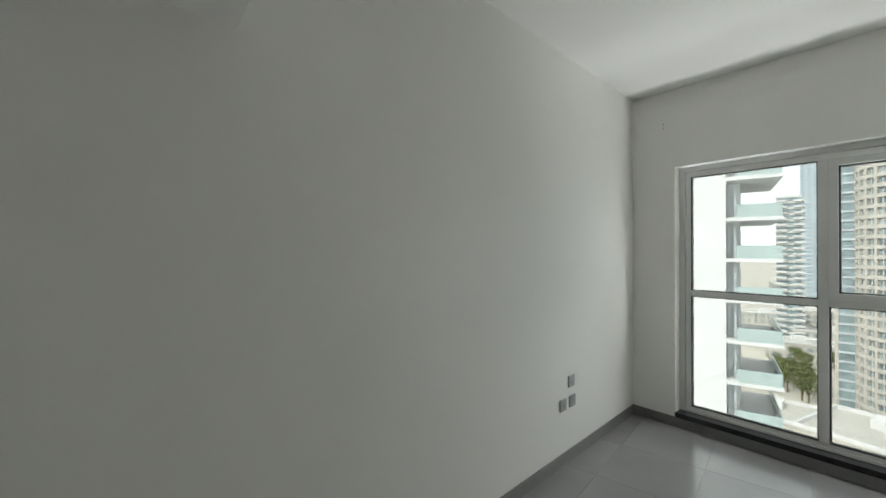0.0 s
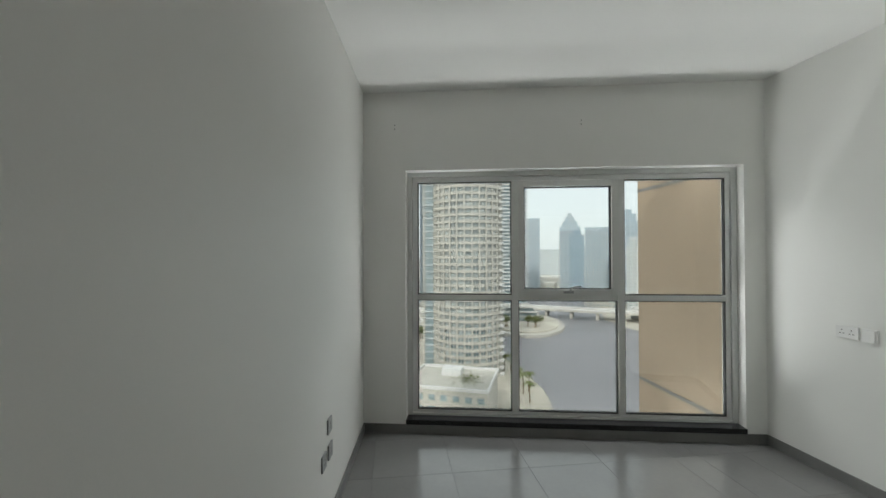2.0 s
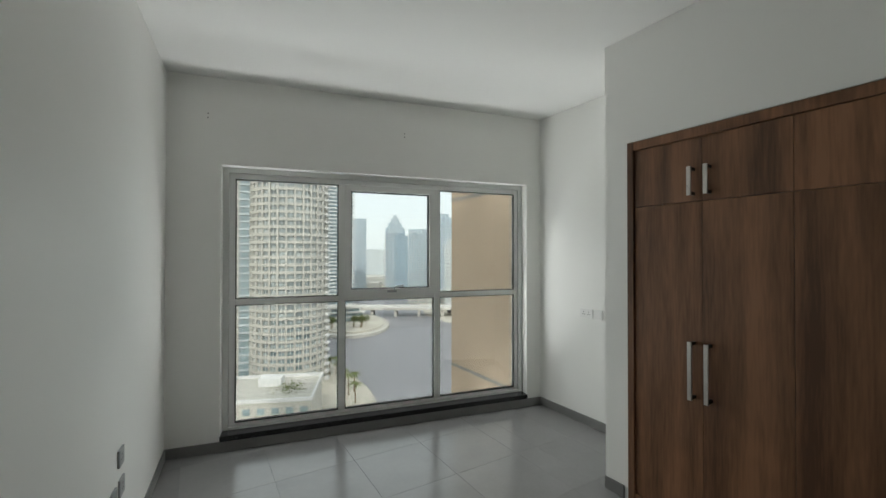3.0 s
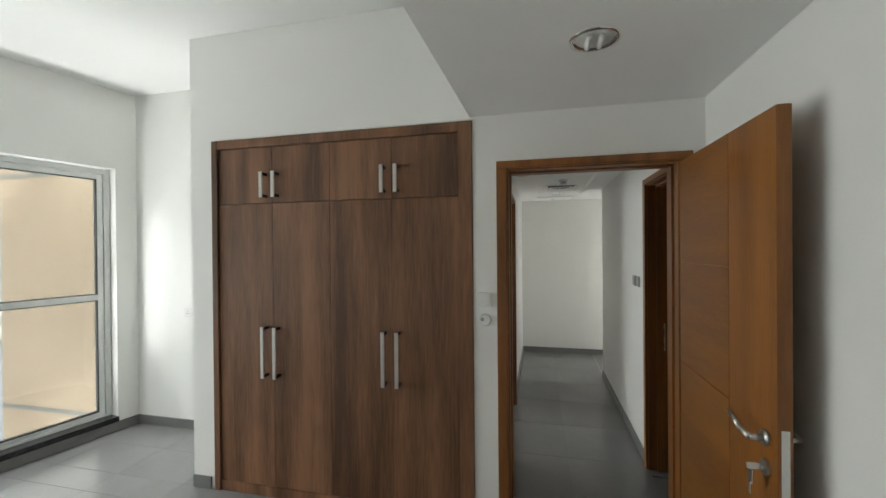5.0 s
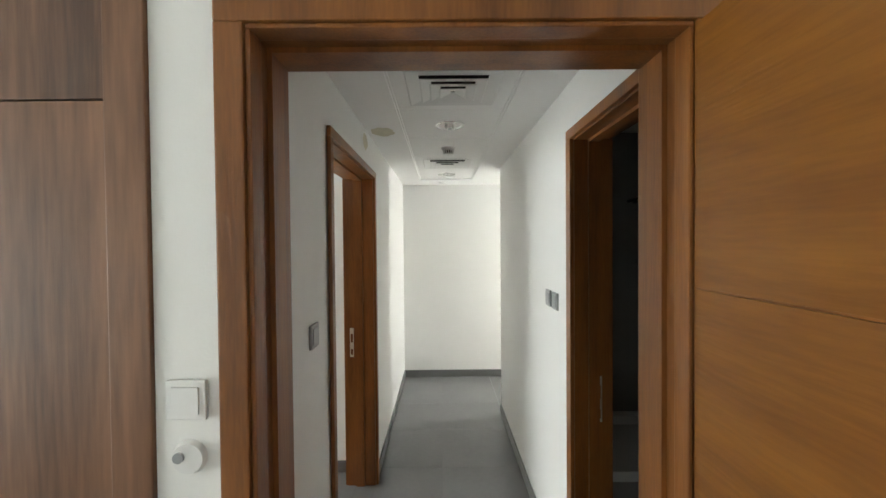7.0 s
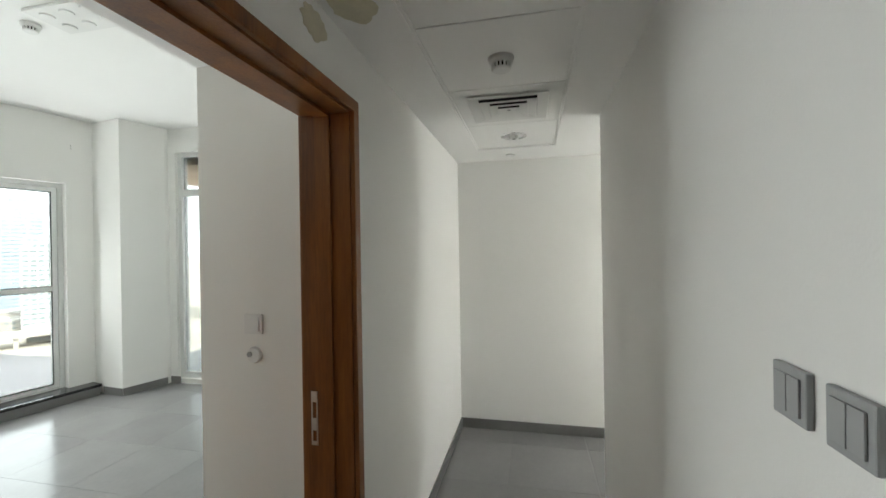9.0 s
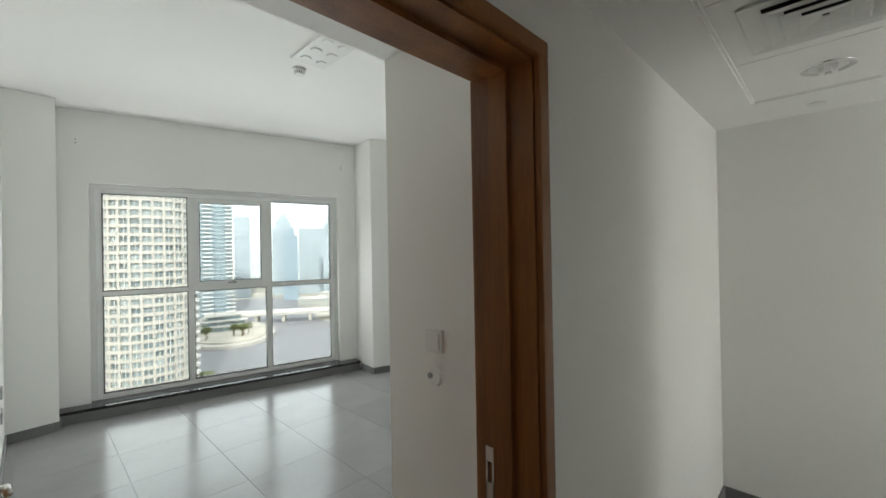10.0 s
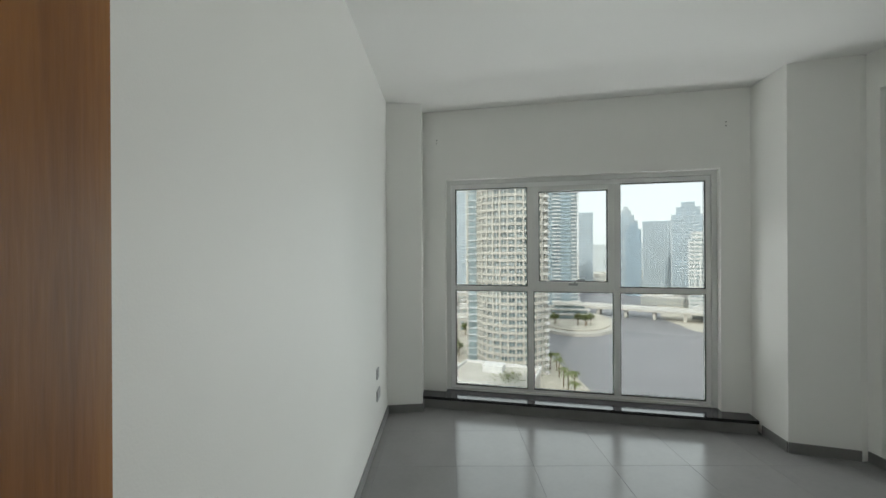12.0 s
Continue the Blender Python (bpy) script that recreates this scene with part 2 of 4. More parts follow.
TY0, TY1, TX1 = -5.065, -4.47, 6.52      # strip of removable ceiling tiles
bm = bmesh.new()
box(bm, 2.942, HE, TY1, HL, HZ, HZ + 0.1)
box(bm, 2.942, HE, HR, TY0, HZ, HZ + 0.1)
box(bm, TX1, HE, TY0, TY1, HZ, HZ + 0.1)
box(bm, HC, HE, -7.4, HR, HZ, HZ + 0.1)
tagged(part("ceiling_hall", bm, CEIL), "low white plaster hall ceiling", "ceiling", kind="structure")
bm = bmesh.new()
x = TX1
while x > 2.95:
    a = max(2.95, x - 0.6)
    vs = box(bm, a + 0.003, x - 0.003, TY0 + 0.012, TY1 - 0.012, HZ + 0.012, HZ + 0.03)
    x -= 0.6
box(bm, 2.942, TX1, TY0, TY1, HZ + 0.05, HZ + 0.08)
for y in (TY0, TY1 - 0.012):
    box(bm, 2.942, TX1, y, y + 0.012, HZ + 0.006, HZ + 0.05)
tagged(part("ceiling_tile_strip", bm, CEIL), "row of square white removable ceiling tiles", "ceiling", kind="structure")

# second room
wall("wall_west_second", (3.634, -4.05), (3.634, 0.905), 0.07, 0, CZ)
WB = (0.61, 3.27, 0.095, 2.42)
wall("wall_facade_second", FB0, FB1, 0.26, 0, CZ, [WB])
bm = bmesh.new()
prism(bm, [(3.634, 0.495), (3.986, 0.54), (3.986, 0.88), (3.634, 0.95)], 0, CZ)
tagged(part("wall_column", bm, WALL), "white painted column in the corner", "column", kind="structure")
bm = bmesh.new()
prism(bm, [(7.077, 0.165), (7.016, -0.305), (7.46, -0.45), (7.70, -0.45), (7.70, 0.165)], 0, CZ)
tagged(part("wall_pier", bm, WALL), "angled white painted pier beside the balcony door", "wall", kind="structure")
BD = (0.10, 2.55, 0.06, 2.87)
wall("wall_balcony", (7.51, -0.45), (7.51, -3.45), 0.19, 0, CZ, [BD])
wall("wall_back_second", (7.7, -3.425), (4.957, -3.425), 0.6, 0, CZ)
wall("wall_entry_stub", (4.856, -3.425), (4.856, -4.05), 0.1, 0, CZ)

# bathroom
wall("wall_bath_end", (4.58, -5.43), (4.58, -7.3), 0.1, 0, CZ, mat=BATHTILE, label="dark grey tiled bathroom wall")
wall("wall_bath_back", (4.6, -7.3), (2.3, -7.3), 0.1, 0, CZ, mat=BATHTILE, label="dark grey tiled bathroom wall")
wall("wall_bath_side", (2.4, -7.3), (2.4, -5.49), 0.1, 0, CZ, mat=BATHTILE, label="dark grey tiled bathroom wall")
bm = bmesh.new()
box(bm, 2.4, 4.58, -7.3, -5.43, 2.4, 2.45)
tagged(part("ceiling_bath", bm, CEIL), "white bathroom ceiling", "ceiling", kind="structure")

# floor under the tiles
bm = bmesh.new()
prism(bm, OUT_A, -0.3, -0.003)
prism(bm, OUT_B, -0.3, -0.003)
box(bm, 2.3, 3.563, -7.6, -5.501, -0.3, -0.006)
floor = tagged(part("floor", bm, GROUT), "large grey porcelain floor tiles with thin joints", "floor", kind="structure")

# skirtings
for a, b in [((LW(-5.33), -5.33), (0, 0)), (FA0, FA1), ((3.49, -0.71), (3.49, -2.1)), ((3.478, -2.1), (2.74, -2.1)), ((2.74, -2.1), (2.74, -2.25)),
             ((2.73, -5.345), (-0.46, -5.345)), ((2.97, HL), (3.56, HL)), ((4.75, HL), (HE, HL)), ((HE, HL), (HE, -7.3)), ((HC, HR), (3.74, HR)), ((HC, -7.3), (HC, HR)),
             ((3.634, -3.95), (3.634, 0.49)), ((3.634, 0.495), (3.986, 0.54)), ((3.986, 0.55), (3.986, 0.66)), ((7.05, 0.0), (7.016, -0.305)),
             ((7.016, -0.305), (7.46, -0.45)), ((7.51, -0.46), (7.51, -0.6)), ((7.51, -3.0), (7.51, -3.43)), ((7.5, -3.425), (4.86, -3.425)), ((4.856, -3.43), (4.856, -4.05))]:
    skirting(a, b)


# ---------------- windows ----------------
def bar(name, parent, d, mat=None, bev=0.004):
    return boxpart(name, d, mat or ALU, parent, "", bev)


FW, OW = 0.098, 0.048      # frame with its glazing bead, and the outer frame alone


def window(name, p0, p1, hole, back, transom, label):
    """Six lights, the middle upper one a framed opening sash. Local x along the wall."""
    m, _ = along(p0, p1)
    u0, u1, z0, z1 = hole
    z0 += 0.03
    w = thing(name, m, label, "window", kind="structure")
    y0, y1 = back, back + 0.07
    for a, b in ((u0, u0 + OW), (u1 - OW, u1)):
        bar("window_frame", w, (a, b, y0, y1, z0, z1))
    bar("window_frame", w, (u0 + OW, u1 - OW, y0, y1, z1 - OW, z1))
    bar("window_frame", w, (u0 + OW, u1 - OW, y0, y1, z0, z0 + 0.022))
    for d in ((u0 + OW, u0 + FW, z0 + 0.022, z1 - OW), (u1 - FW, u1 - OW, z0 + 0.022, z1 - OW),
              (u0 + FW, u1 - FW, z1 - FW, z1 - OW), (u0 + FW, u1 - FW, z0 + 0.022, z0 + 0.055)):
        bar("glazing_bead", w, (d[0], d[1], y0 + 0.022, y1 - 0.003, d[2], d[3]), BEAD_LIT, 0.002)
    third = (u1 - u0 - 0.1) / 3
    cs = [u0 + FW] + [u0 + 0.05 + third * k for k in (1, 2)] + [u1 - FW]
    for k in (1, 2):
        bar("mullion", w, (cs[k] - 0.03, cs[k] + 0.03, y0 - 0.012, y1 - 0.004, z0 + 0.055, z1 - FW))
    for k in range(3):
        a = cs[k] + (0.03 if k else 0)
        b = cs[k + 1] - (0.03 if k < 2 else 0)
        bar("transom", w, (a, b, y0 - 0.006, y1 - 0.004, transom - 0.025, transom + 0.025))
        for lo, hi in ((z0 + 0.055, transom - 0.025), (transom + 0.025, z1 - FW)):
            a2, b2, lo2, hi2 = a, b, lo, hi
            if k == 1 and lo > transom:
                sash = bar("sash", w, (a, a + 0.055, y0 - 0.018, y1 - 0.02, lo, hi))
                bar("sash_bar", sash, (b - 0.055, b, y0 - 0.018, y1 - 0.02, lo, hi))
                bar("sash_bar", sash, (a + 0.055, b - 0.055, y0 - 0.018, y1 - 0.02, lo, lo + 0.055))
                bar("sash_bar", sash, (a + 0.055, b - 0.055, y0 - 0.018, y1 - 0.02, hi - 0.055, hi))
                bm = bmesh.new()
                c = (a + b) / 2
                box(bm, c - 0.045, c + 0.045, y0 - 0.045, y0 - 0.018, lo + 0.02, lo + 0.045)
                rod(bm, (c + 0.01, y0 - 0.045, lo + 0.04), (c + 0.03, y0 - 0.06, lo + 0.075), 0.008)
                rod(bm, (c + 0.03, y0 - 0.06, lo + 0.075), (c + 0.11, y0 - 0.06, lo + 0.085), 0.008)
                part("handle", bm, GREYP, sash, "grey window catch handle")
                a2, b2, lo2, hi2 = a + 0.055, b - 0.055, lo + 0.055, hi - 0.055
            g = 0.009
            bm = bmesh.new()
            box(bm, a2, a2 + g, y0 + 0.008, y0 + 0.045, lo2, hi2)
            box(bm, b2 - g, b2, y0 + 0.008, y0 + 0.045, lo2, hi2)
            box(bm, a2 + g, b2 - g, y0 + 0.008, y0 + 0.045, lo2, lo2 + g)
            box(bm, a2 + g, b2 - g, y0 + 0.008, y0 + 0.045, hi2 - g, hi2)
            part("gasket", bm, GASKET, w, "thin black rubber gasket")
            pane = boxpart("pane", (a2 + g, b2 - g, y0 + 0.024, y0 + 0.030, lo2 + g, hi2 - g), GLASS, w)
            pane.visible_shadow = False
    return w


window("window_1", FA0, FA1, WA, 0.10, 1.245, "white aluminium six-light window with an opening upper sash")
window("window_2", FB0, FB1, WB, 0.07, 1.245, "white aluminium six-light window above a granite ledge")
m, _ = along(FA0, FA1)
sill = boxpart("window_sill_1", (WA[0] + 0.002, WA[1] - 0.002, -0.014, 0.20, 0.1015, 0.13), GRANITE, bev=0.003)
sill.matrix_world = m
tagged(sill, "polished black granite sill under the window", "sill", kind="structure")
m, _ = along(FB0, FB1)
bm = bmesh.new()
box(bm, 0.37, 3.49, -0.165, -0.002, 0, 0.092)
riser = tagged(part("ledge_riser", bm, SKIRT), "grey tiled riser of the low window ledge", "ledge", kind="structure")
riser.matrix_world = m
bm = bmesh.new()
box(bm, 0.362, 3.498, -0.178, -0.003, 0.094, 0.124)
box(bm, WB[0] + 0.002, WB[1] - 0.002, -0.003, 0.20, 0.096, 0.124)
sill = tagged(part("window_sill_2", bm, GRANITE), "polished black granite ledge below the window", "sill", kind="structure")
sill.matrix_world = m

# balcony door: tall light with a fixed panel above
m, _ = along((7.51, -0.45), (7.51, -3.45))
bd = thing("door_4", m, "white aluminium glazed balcony door with a toplight", "door", kind="structure")
a, b, z0, z1 = BD
for d in ((a, a + 0.06, 0.04, 0.12, z0, z1), (b - 0.06, b, 0.04, 0.12, z0, z1), (a + 0.06, b - 0.06, 0.04, 0.12, z1 - 0.05, z1),
          (a + 0.06, b - 0.06, 0.04, 0.12, z0, z0 + 0.07), (a + 0.06, b - 0.06, 0.03, 0.12, 2.33, 2.41), ((a + b) / 2 - 0.04, (a + b) / 2 + 0.04, 0.045, 0.115, z0 + 0.07, 2.33)):
    bar("door_frame", bd, d)
for d in ((a + 0.06, (a + b) / 2 - 0.04, 0.075, 0.081, z0 + 0.07, 2.33), ((a + b) / 2 + 0.04, b - 0.06, 0.075, 0.081, z0 + 0.07, 2.33), (a + 0.06, b - 0.06, 0.075, 0.081, 2.41, z1 - 0.05)):
    boxpart("pane", d, GLASS, bd).visible_shadow = False


# ---------------- timber doors ----------------
def door_frame(name, p0, p1, depth, label, a=0.062, bead=0.0):
    """Opening from p0 to p1 on the near face of a wall; lining, stops and architraves both sides."""
    m, w = along(p0, p1)
    d = thing(name, m, label, "door", kind="structure")
    t, top = 0.03, 2.155
    for u in (0, w - t):
        boxpart("jamb", (u + 0.001, u + t - 0.001, -0.004, depth + 0.004, 0, top - t), FRAME, d)
    boxpart("head", (0.001, w - 0.001, -0.004, depth + 0.004, top - t, top - 0.001), FRAME, d)
    for u in (t, w - t - 0.012):
        boxpart("stop", (u, u + 0.012, depth * 0.38, depth * 0.7, 0, top - t), FRAME, d)
    boxpart("stop", (t + 0.012, w - t - 0.012, depth * 0.38, depth * 0.7, top - t - 0.012, top - t), FRAME, d)
    for y0, y1 in ((-0.022, -0.0045), (depth + 0.0045, depth + 0.022)):
        for u0, u1 in ((t - a - 0.004, t - 0.006), (w - t + 0.006, w - t + a + 0.004)):
            boxpart("architrave", (u0, u1, y0, y1, 0, top - t + 0.006), FRAME, d, bev=0.004)
        boxpart("architrave", (t - a - 0.004, w - t + a + 0.004, y0, y1, top - t + 0.0065, top - t + 0.05), FRAME, d, bev=0.004)
    if bead:
        for u0, u1 in ((t - 0.0055, t + bead), (w - t - bead, w - t + 0.0055)):
            boxpart("bead", (u0, u1, -0.014, 0.040, 0, top - t - bead), FRAME, d, bev=0.004)
        boxpart("bead", (t - 0.0055, w - t + 0.0055, -0.014, 0.040, top - t - bead + 0.0005, top - t + 0.006), FRAME, d, bev=0.004)
    return d


def lever(parent, x, y, z, side, toward, keyed=True):
    """Lever and key rose on a leaf face at y, standing out to side (+1/-1 along y)."""
    bm = bmesh.new()
    rod(bm, (x, y, z), (x, y + side * 0.012, z), 0.026, 24)
    rod(bm, (x, y + side * 0.012, z), (x, y + side * 0.05, z), 0.010)
    rod(bm, (x, y + side * 0.05, z), (x + toward * 0.055, y + side * 0.052, z + 0.002), 0.0105)
    rod(bm, (x + toward * 0.055, y + side * 0.052, z + 0.002), (x + toward * 0.13, y + side * 0.055, z + 0.032), 0.010)
    part("handle", bm, STEEL, parent, "brushed steel lever handle", True)
    bm = bmesh.new()
    rod(bm, (x, y, z - 0.095), (x, y + side * 0.012, z - 0.095), 0.026, 24)
    rod(bm, (x, y + side * 0.012, z - 0.095), (x, y + side * 0.022, z - 0.095), 0.010)
    part("key_rose", bm, STEEL, parent, "round steel key rose")
    if keyed:
        bm = bmesh.new()
        box(bm, x - 0.002, x + 0.002, y + side * 0.022, y + side * 0.06, z - 0.105, z - 0.085)
        box(bm, x - 0.012, x + 0.012, y + side * 0.047, y + side * 0.05, z - 0.15, z - 0.105)
        box(bm, x - 0.004, x + 0.006, y + side * 0.05, y + side * 0.053, z - 0.185, z - 0.15)
        part("key", bm, STEEL, parent, "pair of steel keys in the lock")


def leaf(parent, width, groove, keyed):
    """Leaf lying from x 0 (hinge) along +x, 40 mm thick about y 0, grooved faces; free edge at width."""
    lf = boxpart("leaf", (0.004, width, -0.017, 0.017, 0.012, 2.115), FRAME, parent, "flush veneered door leaf")
    g, st = 0.004, 0.33
    for y0, y1 in ((-0.021, -0.0165), (0.0165, 0.021)):
        boxpart("stile", (width - st + g, width - 0.0005, y0, y1, 0.0125, 2.1145), TEAK, lf, bev=0.001)
        for z0, z1 in ((0.0125, 1.08 - g), (1.08, groove - g), (groove, 2.1145)):
            boxpart("panel", (0.0045, width - st, y0, y1, z0, z1), TEAK2, lf, bev=0.001)
    for side in ((-1, 1) if keyed else (-1,)):
        lever(lf, width - 0.06, side * 0.021, 1.05 if keyed else 0.97, side, -1, keyed and side < 0)
    boxpart("lock_plate", (width, width + 0.003, -0.011, 0.011, 0.86, 1.10), SATIN, lf, "steel lock faceplate")
    return lf


def leaf_at(parent, hinge, angle, width, keyed=False):
    lf = leaf(parent, width, 1.595 if keyed else 1.557, keyed)
    lf.matrix_basis = parent.matrix_basis.inverted() @ pose(hinge[0], hinge[1], 0, 0, 0, angle)
    return lf


d1 = door_frame("door_1", (2.74, D0), (2.74, D1), 0.20, "open brown veneered bedroom door in a timber frame", bead=0.005)
l1 = leaf_at(d1, (2.715, -5.233), 180.0, 0.885, True)
d2 = door_frame("door_2", (E0, HL), (E1, HL), 0.183, "open brown veneered door of the second room", 0.047)
l2 = leaf_at(d2, (3.702, -3.985), 91.6, 1.028)
d3 = door_frame("door_3", (B1, HR), (B0, HR), 0.143, "dark timber bathroom door frame")
for d, x, y, n in ((d2, E1 - E0 - 0.0305, 0.15, -1), (d3, 0.0305, 0.10, 1)):
    bm = bmesh.new()
    for z0, z1 in ((0.90, 0.915), (0.955, 1.0), (1.06, 1.10)):
        box(bm, x, x + n * 0.003, y - 0.013, y + 0.013, z0, z1)
    box(bm, x, x + n * 0.003, y - 0.013, y - 0.008, 0.915, 1.06)
    box(bm, x, x + n * 0.003, y + 0.008, y + 0.013, 0.915, 1.06)
    part("strike_plate", bm, SATIN, d, "steel strike plate")


# ---------------- wardrobe ----------------
wd = thing("wardrobe", pose(2.74, -3.185, 0), "built-in dark walnut wardrobe with steel bar handles", "wardrobe")
Y0, Y1, WT = -0.927, 0.905, 2.428
boxpart("body", (0.031, 0.60, Y0 + 0.01, Y1 - 0.01, 0.02, WT - 0.01), WALNUT, wd)
boxpart("frame_side", (-0.010, 0.029, Y0, Y0 + 0.085, 0, WT), WALNUT, wd, bev=0.003)
boxpart("frame_side", (-0.010, 0.029, Y1 - 0.045, Y1, 0, WT), WALNUT, wd, bev=0.003)
boxpart("frame_top", (-0.009, 0.029, Y0 + 0.0855, Y1 - 0.0455, WT - 0.06, WT - 0.001), WALNUT, wd, bev=0.003)
boxpart("plinth", (0.0, 0.029, Y0 + 0.0855, Y1 - 0.0455, 0, 0.07), WALNUT, wd, bev=0.002)
ya, yb = Y0 + 0.087, Y1 - 0.047
q = (yb - ya) / 4
for k in range(4):
    for z0, z1, h0, h1 in ((0.072, 1.985, 0.82, 1.16), (1.989, WT - 0.062, 2.02, 2.19)):
        door = boxpart("door", (0.006, 0.026, ya + q * k + 0.001, ya + q * (k + 1) - 0.001, z0, z1), WALNUT, wd, bev=0.0015)
        y = ya + q * (k + 1) - 0.045 if k % 2 == 0 else ya + q * k + 0.045
        bm = bmesh.new()
        box(bm, -0.058, -0.048, y - 0.012, y + 0.012, h0, h1)
        bevel(bm, 0.002)
        hd = part("handle", bm, STEEL, door, "flat brushed steel bar handle")
        for z in (h0 + 0.012, h1 - 0.012):
            boxpart("standoff", (-0.048, 0.006, y - 0.006, y + 0.006, z - 0.009, z + 0.009), DARK, hd)


# ---------------- wall fittings ----------------
def plate(name, m, w, h, mat, rows, label, category, insert=None):
    """Flush wall plate: local x across, y out of the wall, z up."""
    t = thing(name, m, label, category)
    bm = bmesh.new()
    box(bm, -w / 2, w / 2, 0, 0.011, -h / 2, h / 2)
    bevel(bm, 0.003)
    part("plate", bm, mat, t)
    n = len(rows)
    for k, r in enumerate(rows):
        x0 = -w / 2 + 0.012 + (w - 0.024) * k / n
        x1 = -w / 2 + 0.012 + (w - 0.024) * (k + 1) / n
        if r == "rocker":
            boxpart("rocker", (x0 + 0.001, x1 - 0.001, 0.0112, 0.015, -h / 2 + 0.013, h / 2 - 0.013), insert or mat, t, bev=0.001)
        else:
            c = (x0 + x1) / 2
            for dx, dz, a, b in ((0, 0.014, 0.0025, 0.005), (-0.011, -0.010, 0.005, 0.0025), (0.011, -0.010, 0.005, 0.0025)):
                boxpart("socket_slot", (c + dx - a, c + dx + a, 0.0112, 0.0118, dz - b, dz + b), DARK, t)
    return t


def cable_outlet(m, label="round white cable outlet with a dark wire hole"):
    t = thing("cable_outlet", m, label, "outlet")
    bm = bmesh.new()
    rod(bm, (0, 0, 0), (0, 0.012, 0), 0.036, 28, 0.031)
    part("cap", bm, PLASTIC, t)
    bm = bmesh.new()
    rod(bm, (0.016, 0.012, 0.004), (0.016, 0.018, 0.004), 0.011, 14)
    part("wire_end", bm, GREYP, t)
    return t


def facing(x, y, z, angle):
    return pose(x, y, z, 0, 0, angle)


W_, N_, S_ = 90, 180, 0     # plates facing west, south, north
sw = "light_switch"
plate(sw, facing(2.74, -4.182, 1.37, W_), 0.082, 0.082, PLASTIC, ["rocker"], "white two-part light switch beside the door", "switch")
cable_outlet(facing(2.74, -4.184, 1.25, W_))
plate(sw, facing(4.856, -3.70, 1.31, W_), 0.086, 0.086, PLASTIC, ["rocker"], "white light switch on the entry wall", "switch")
cable_outlet(facing(4.856, -3.70, 1.175, W_))
plate(sw, facing(3.38, HL, 1.35, N_), 0.086, 0.086, GREYP, ["rocker"], "grey light switch between the two doors", "switch")
for x in (4.07, 3.945):
    plate(sw, facing(x, HR, 1.385, S_), 0.086, 0.086, GREYP, ["rocker", "rocker"], "grey hall light switch beside the bathroom door", "switch")
WL = 270 - math.degrees(math.atan(0.09))
for y, z in ((-1.29, 0.615), (-1.42, 0.455), (-1.275, 0.455)):
    plate("wall_socket", facing(LW(y), y, z, WL), 0.09, 0.09, GREYP, ["socket"], "grey wall socket low on the white wall", "socket")
for y, w, r in ((-1.33, 0.146, ["socket", "socket"]), (-1.47, 0.088, ["rocker"]), (-1.60, 0.088, ["socket"])):
    plate("wall_socket", facing(3.49, y, 1.09, W_), w, 0.088, PLASTIC, r, "white wall socket in the alcove", "socket")
for y, z, w in ((-0.12, 0.60, 0.088), (-0.09, 0.41, 0.146)):
    plate("wall_socket", facing(3.634, y, z, 270), w, 0.088, GREYP, ["socket"] if w < 0.1 else ["socket", "socket"], "grey wall socket low on the white wall", "socket")

th = thing("thermostat", facing(1.462, -5.345, 1.39, S_), "white thermostat with a dark display", "thermostat")
bm = bmesh.new()
box(bm, -0.066, 0.066, 0, 0.026, -0.045, 0.045)
bevel(bm, 0.007, 3)
part("case", bm, PLASTIC, th)
boxpart("display", (-0.014, 0.050, 0.0262, 0.0275, -0.021, 0.023), SCREEN, th, "dark grey-green display")
boxpart("button", (-0.058, -0.034, 0.0262, 0.0285, -0.02, -0.008), PLASTIC, th)


# ---------------- ceiling fittings ----------------
def downlight(x, y, z):
    t = thing("downlight", pose(x, y, z), "round recessed chrome downlight, switched off", "lamp", "ceiling downlights")
    bm = bmesh.new()
    n = 32
    prof = [(0.092, 0.0), (0.092, -0.004), (0.078, -0.006), (0.070, -0.001), (0.062, 0.004), (0.045, 0.0075)]
    rings = [[bm.verts.new((r * math.cos(2 * math.pi * k / n), r * math.sin(2 * math.pi * k / n), h)) for k in range(n)] for r, h in prof]
    for p, q2 in zip(rings, rings[1:]):
        for k in range(n):
            bm.faces.new((p[k], p[(k + 1) % n], q2[(k + 1) % n], q2[k]))
    bm.faces.new(rings[-1])
    part("reflector", bm, CHROME, t, "chrome reflector ring", True)
    for dy in (-0.022, 0.022):
        bm = bmesh.new()
        rod(bm, (-0.04, dy, -0.010), (0.04, dy, -0.010), 0.011, 12)
        part("lamp_tube", bm, PLASTIC, t, "white compact tube, unlit", True)
    return t


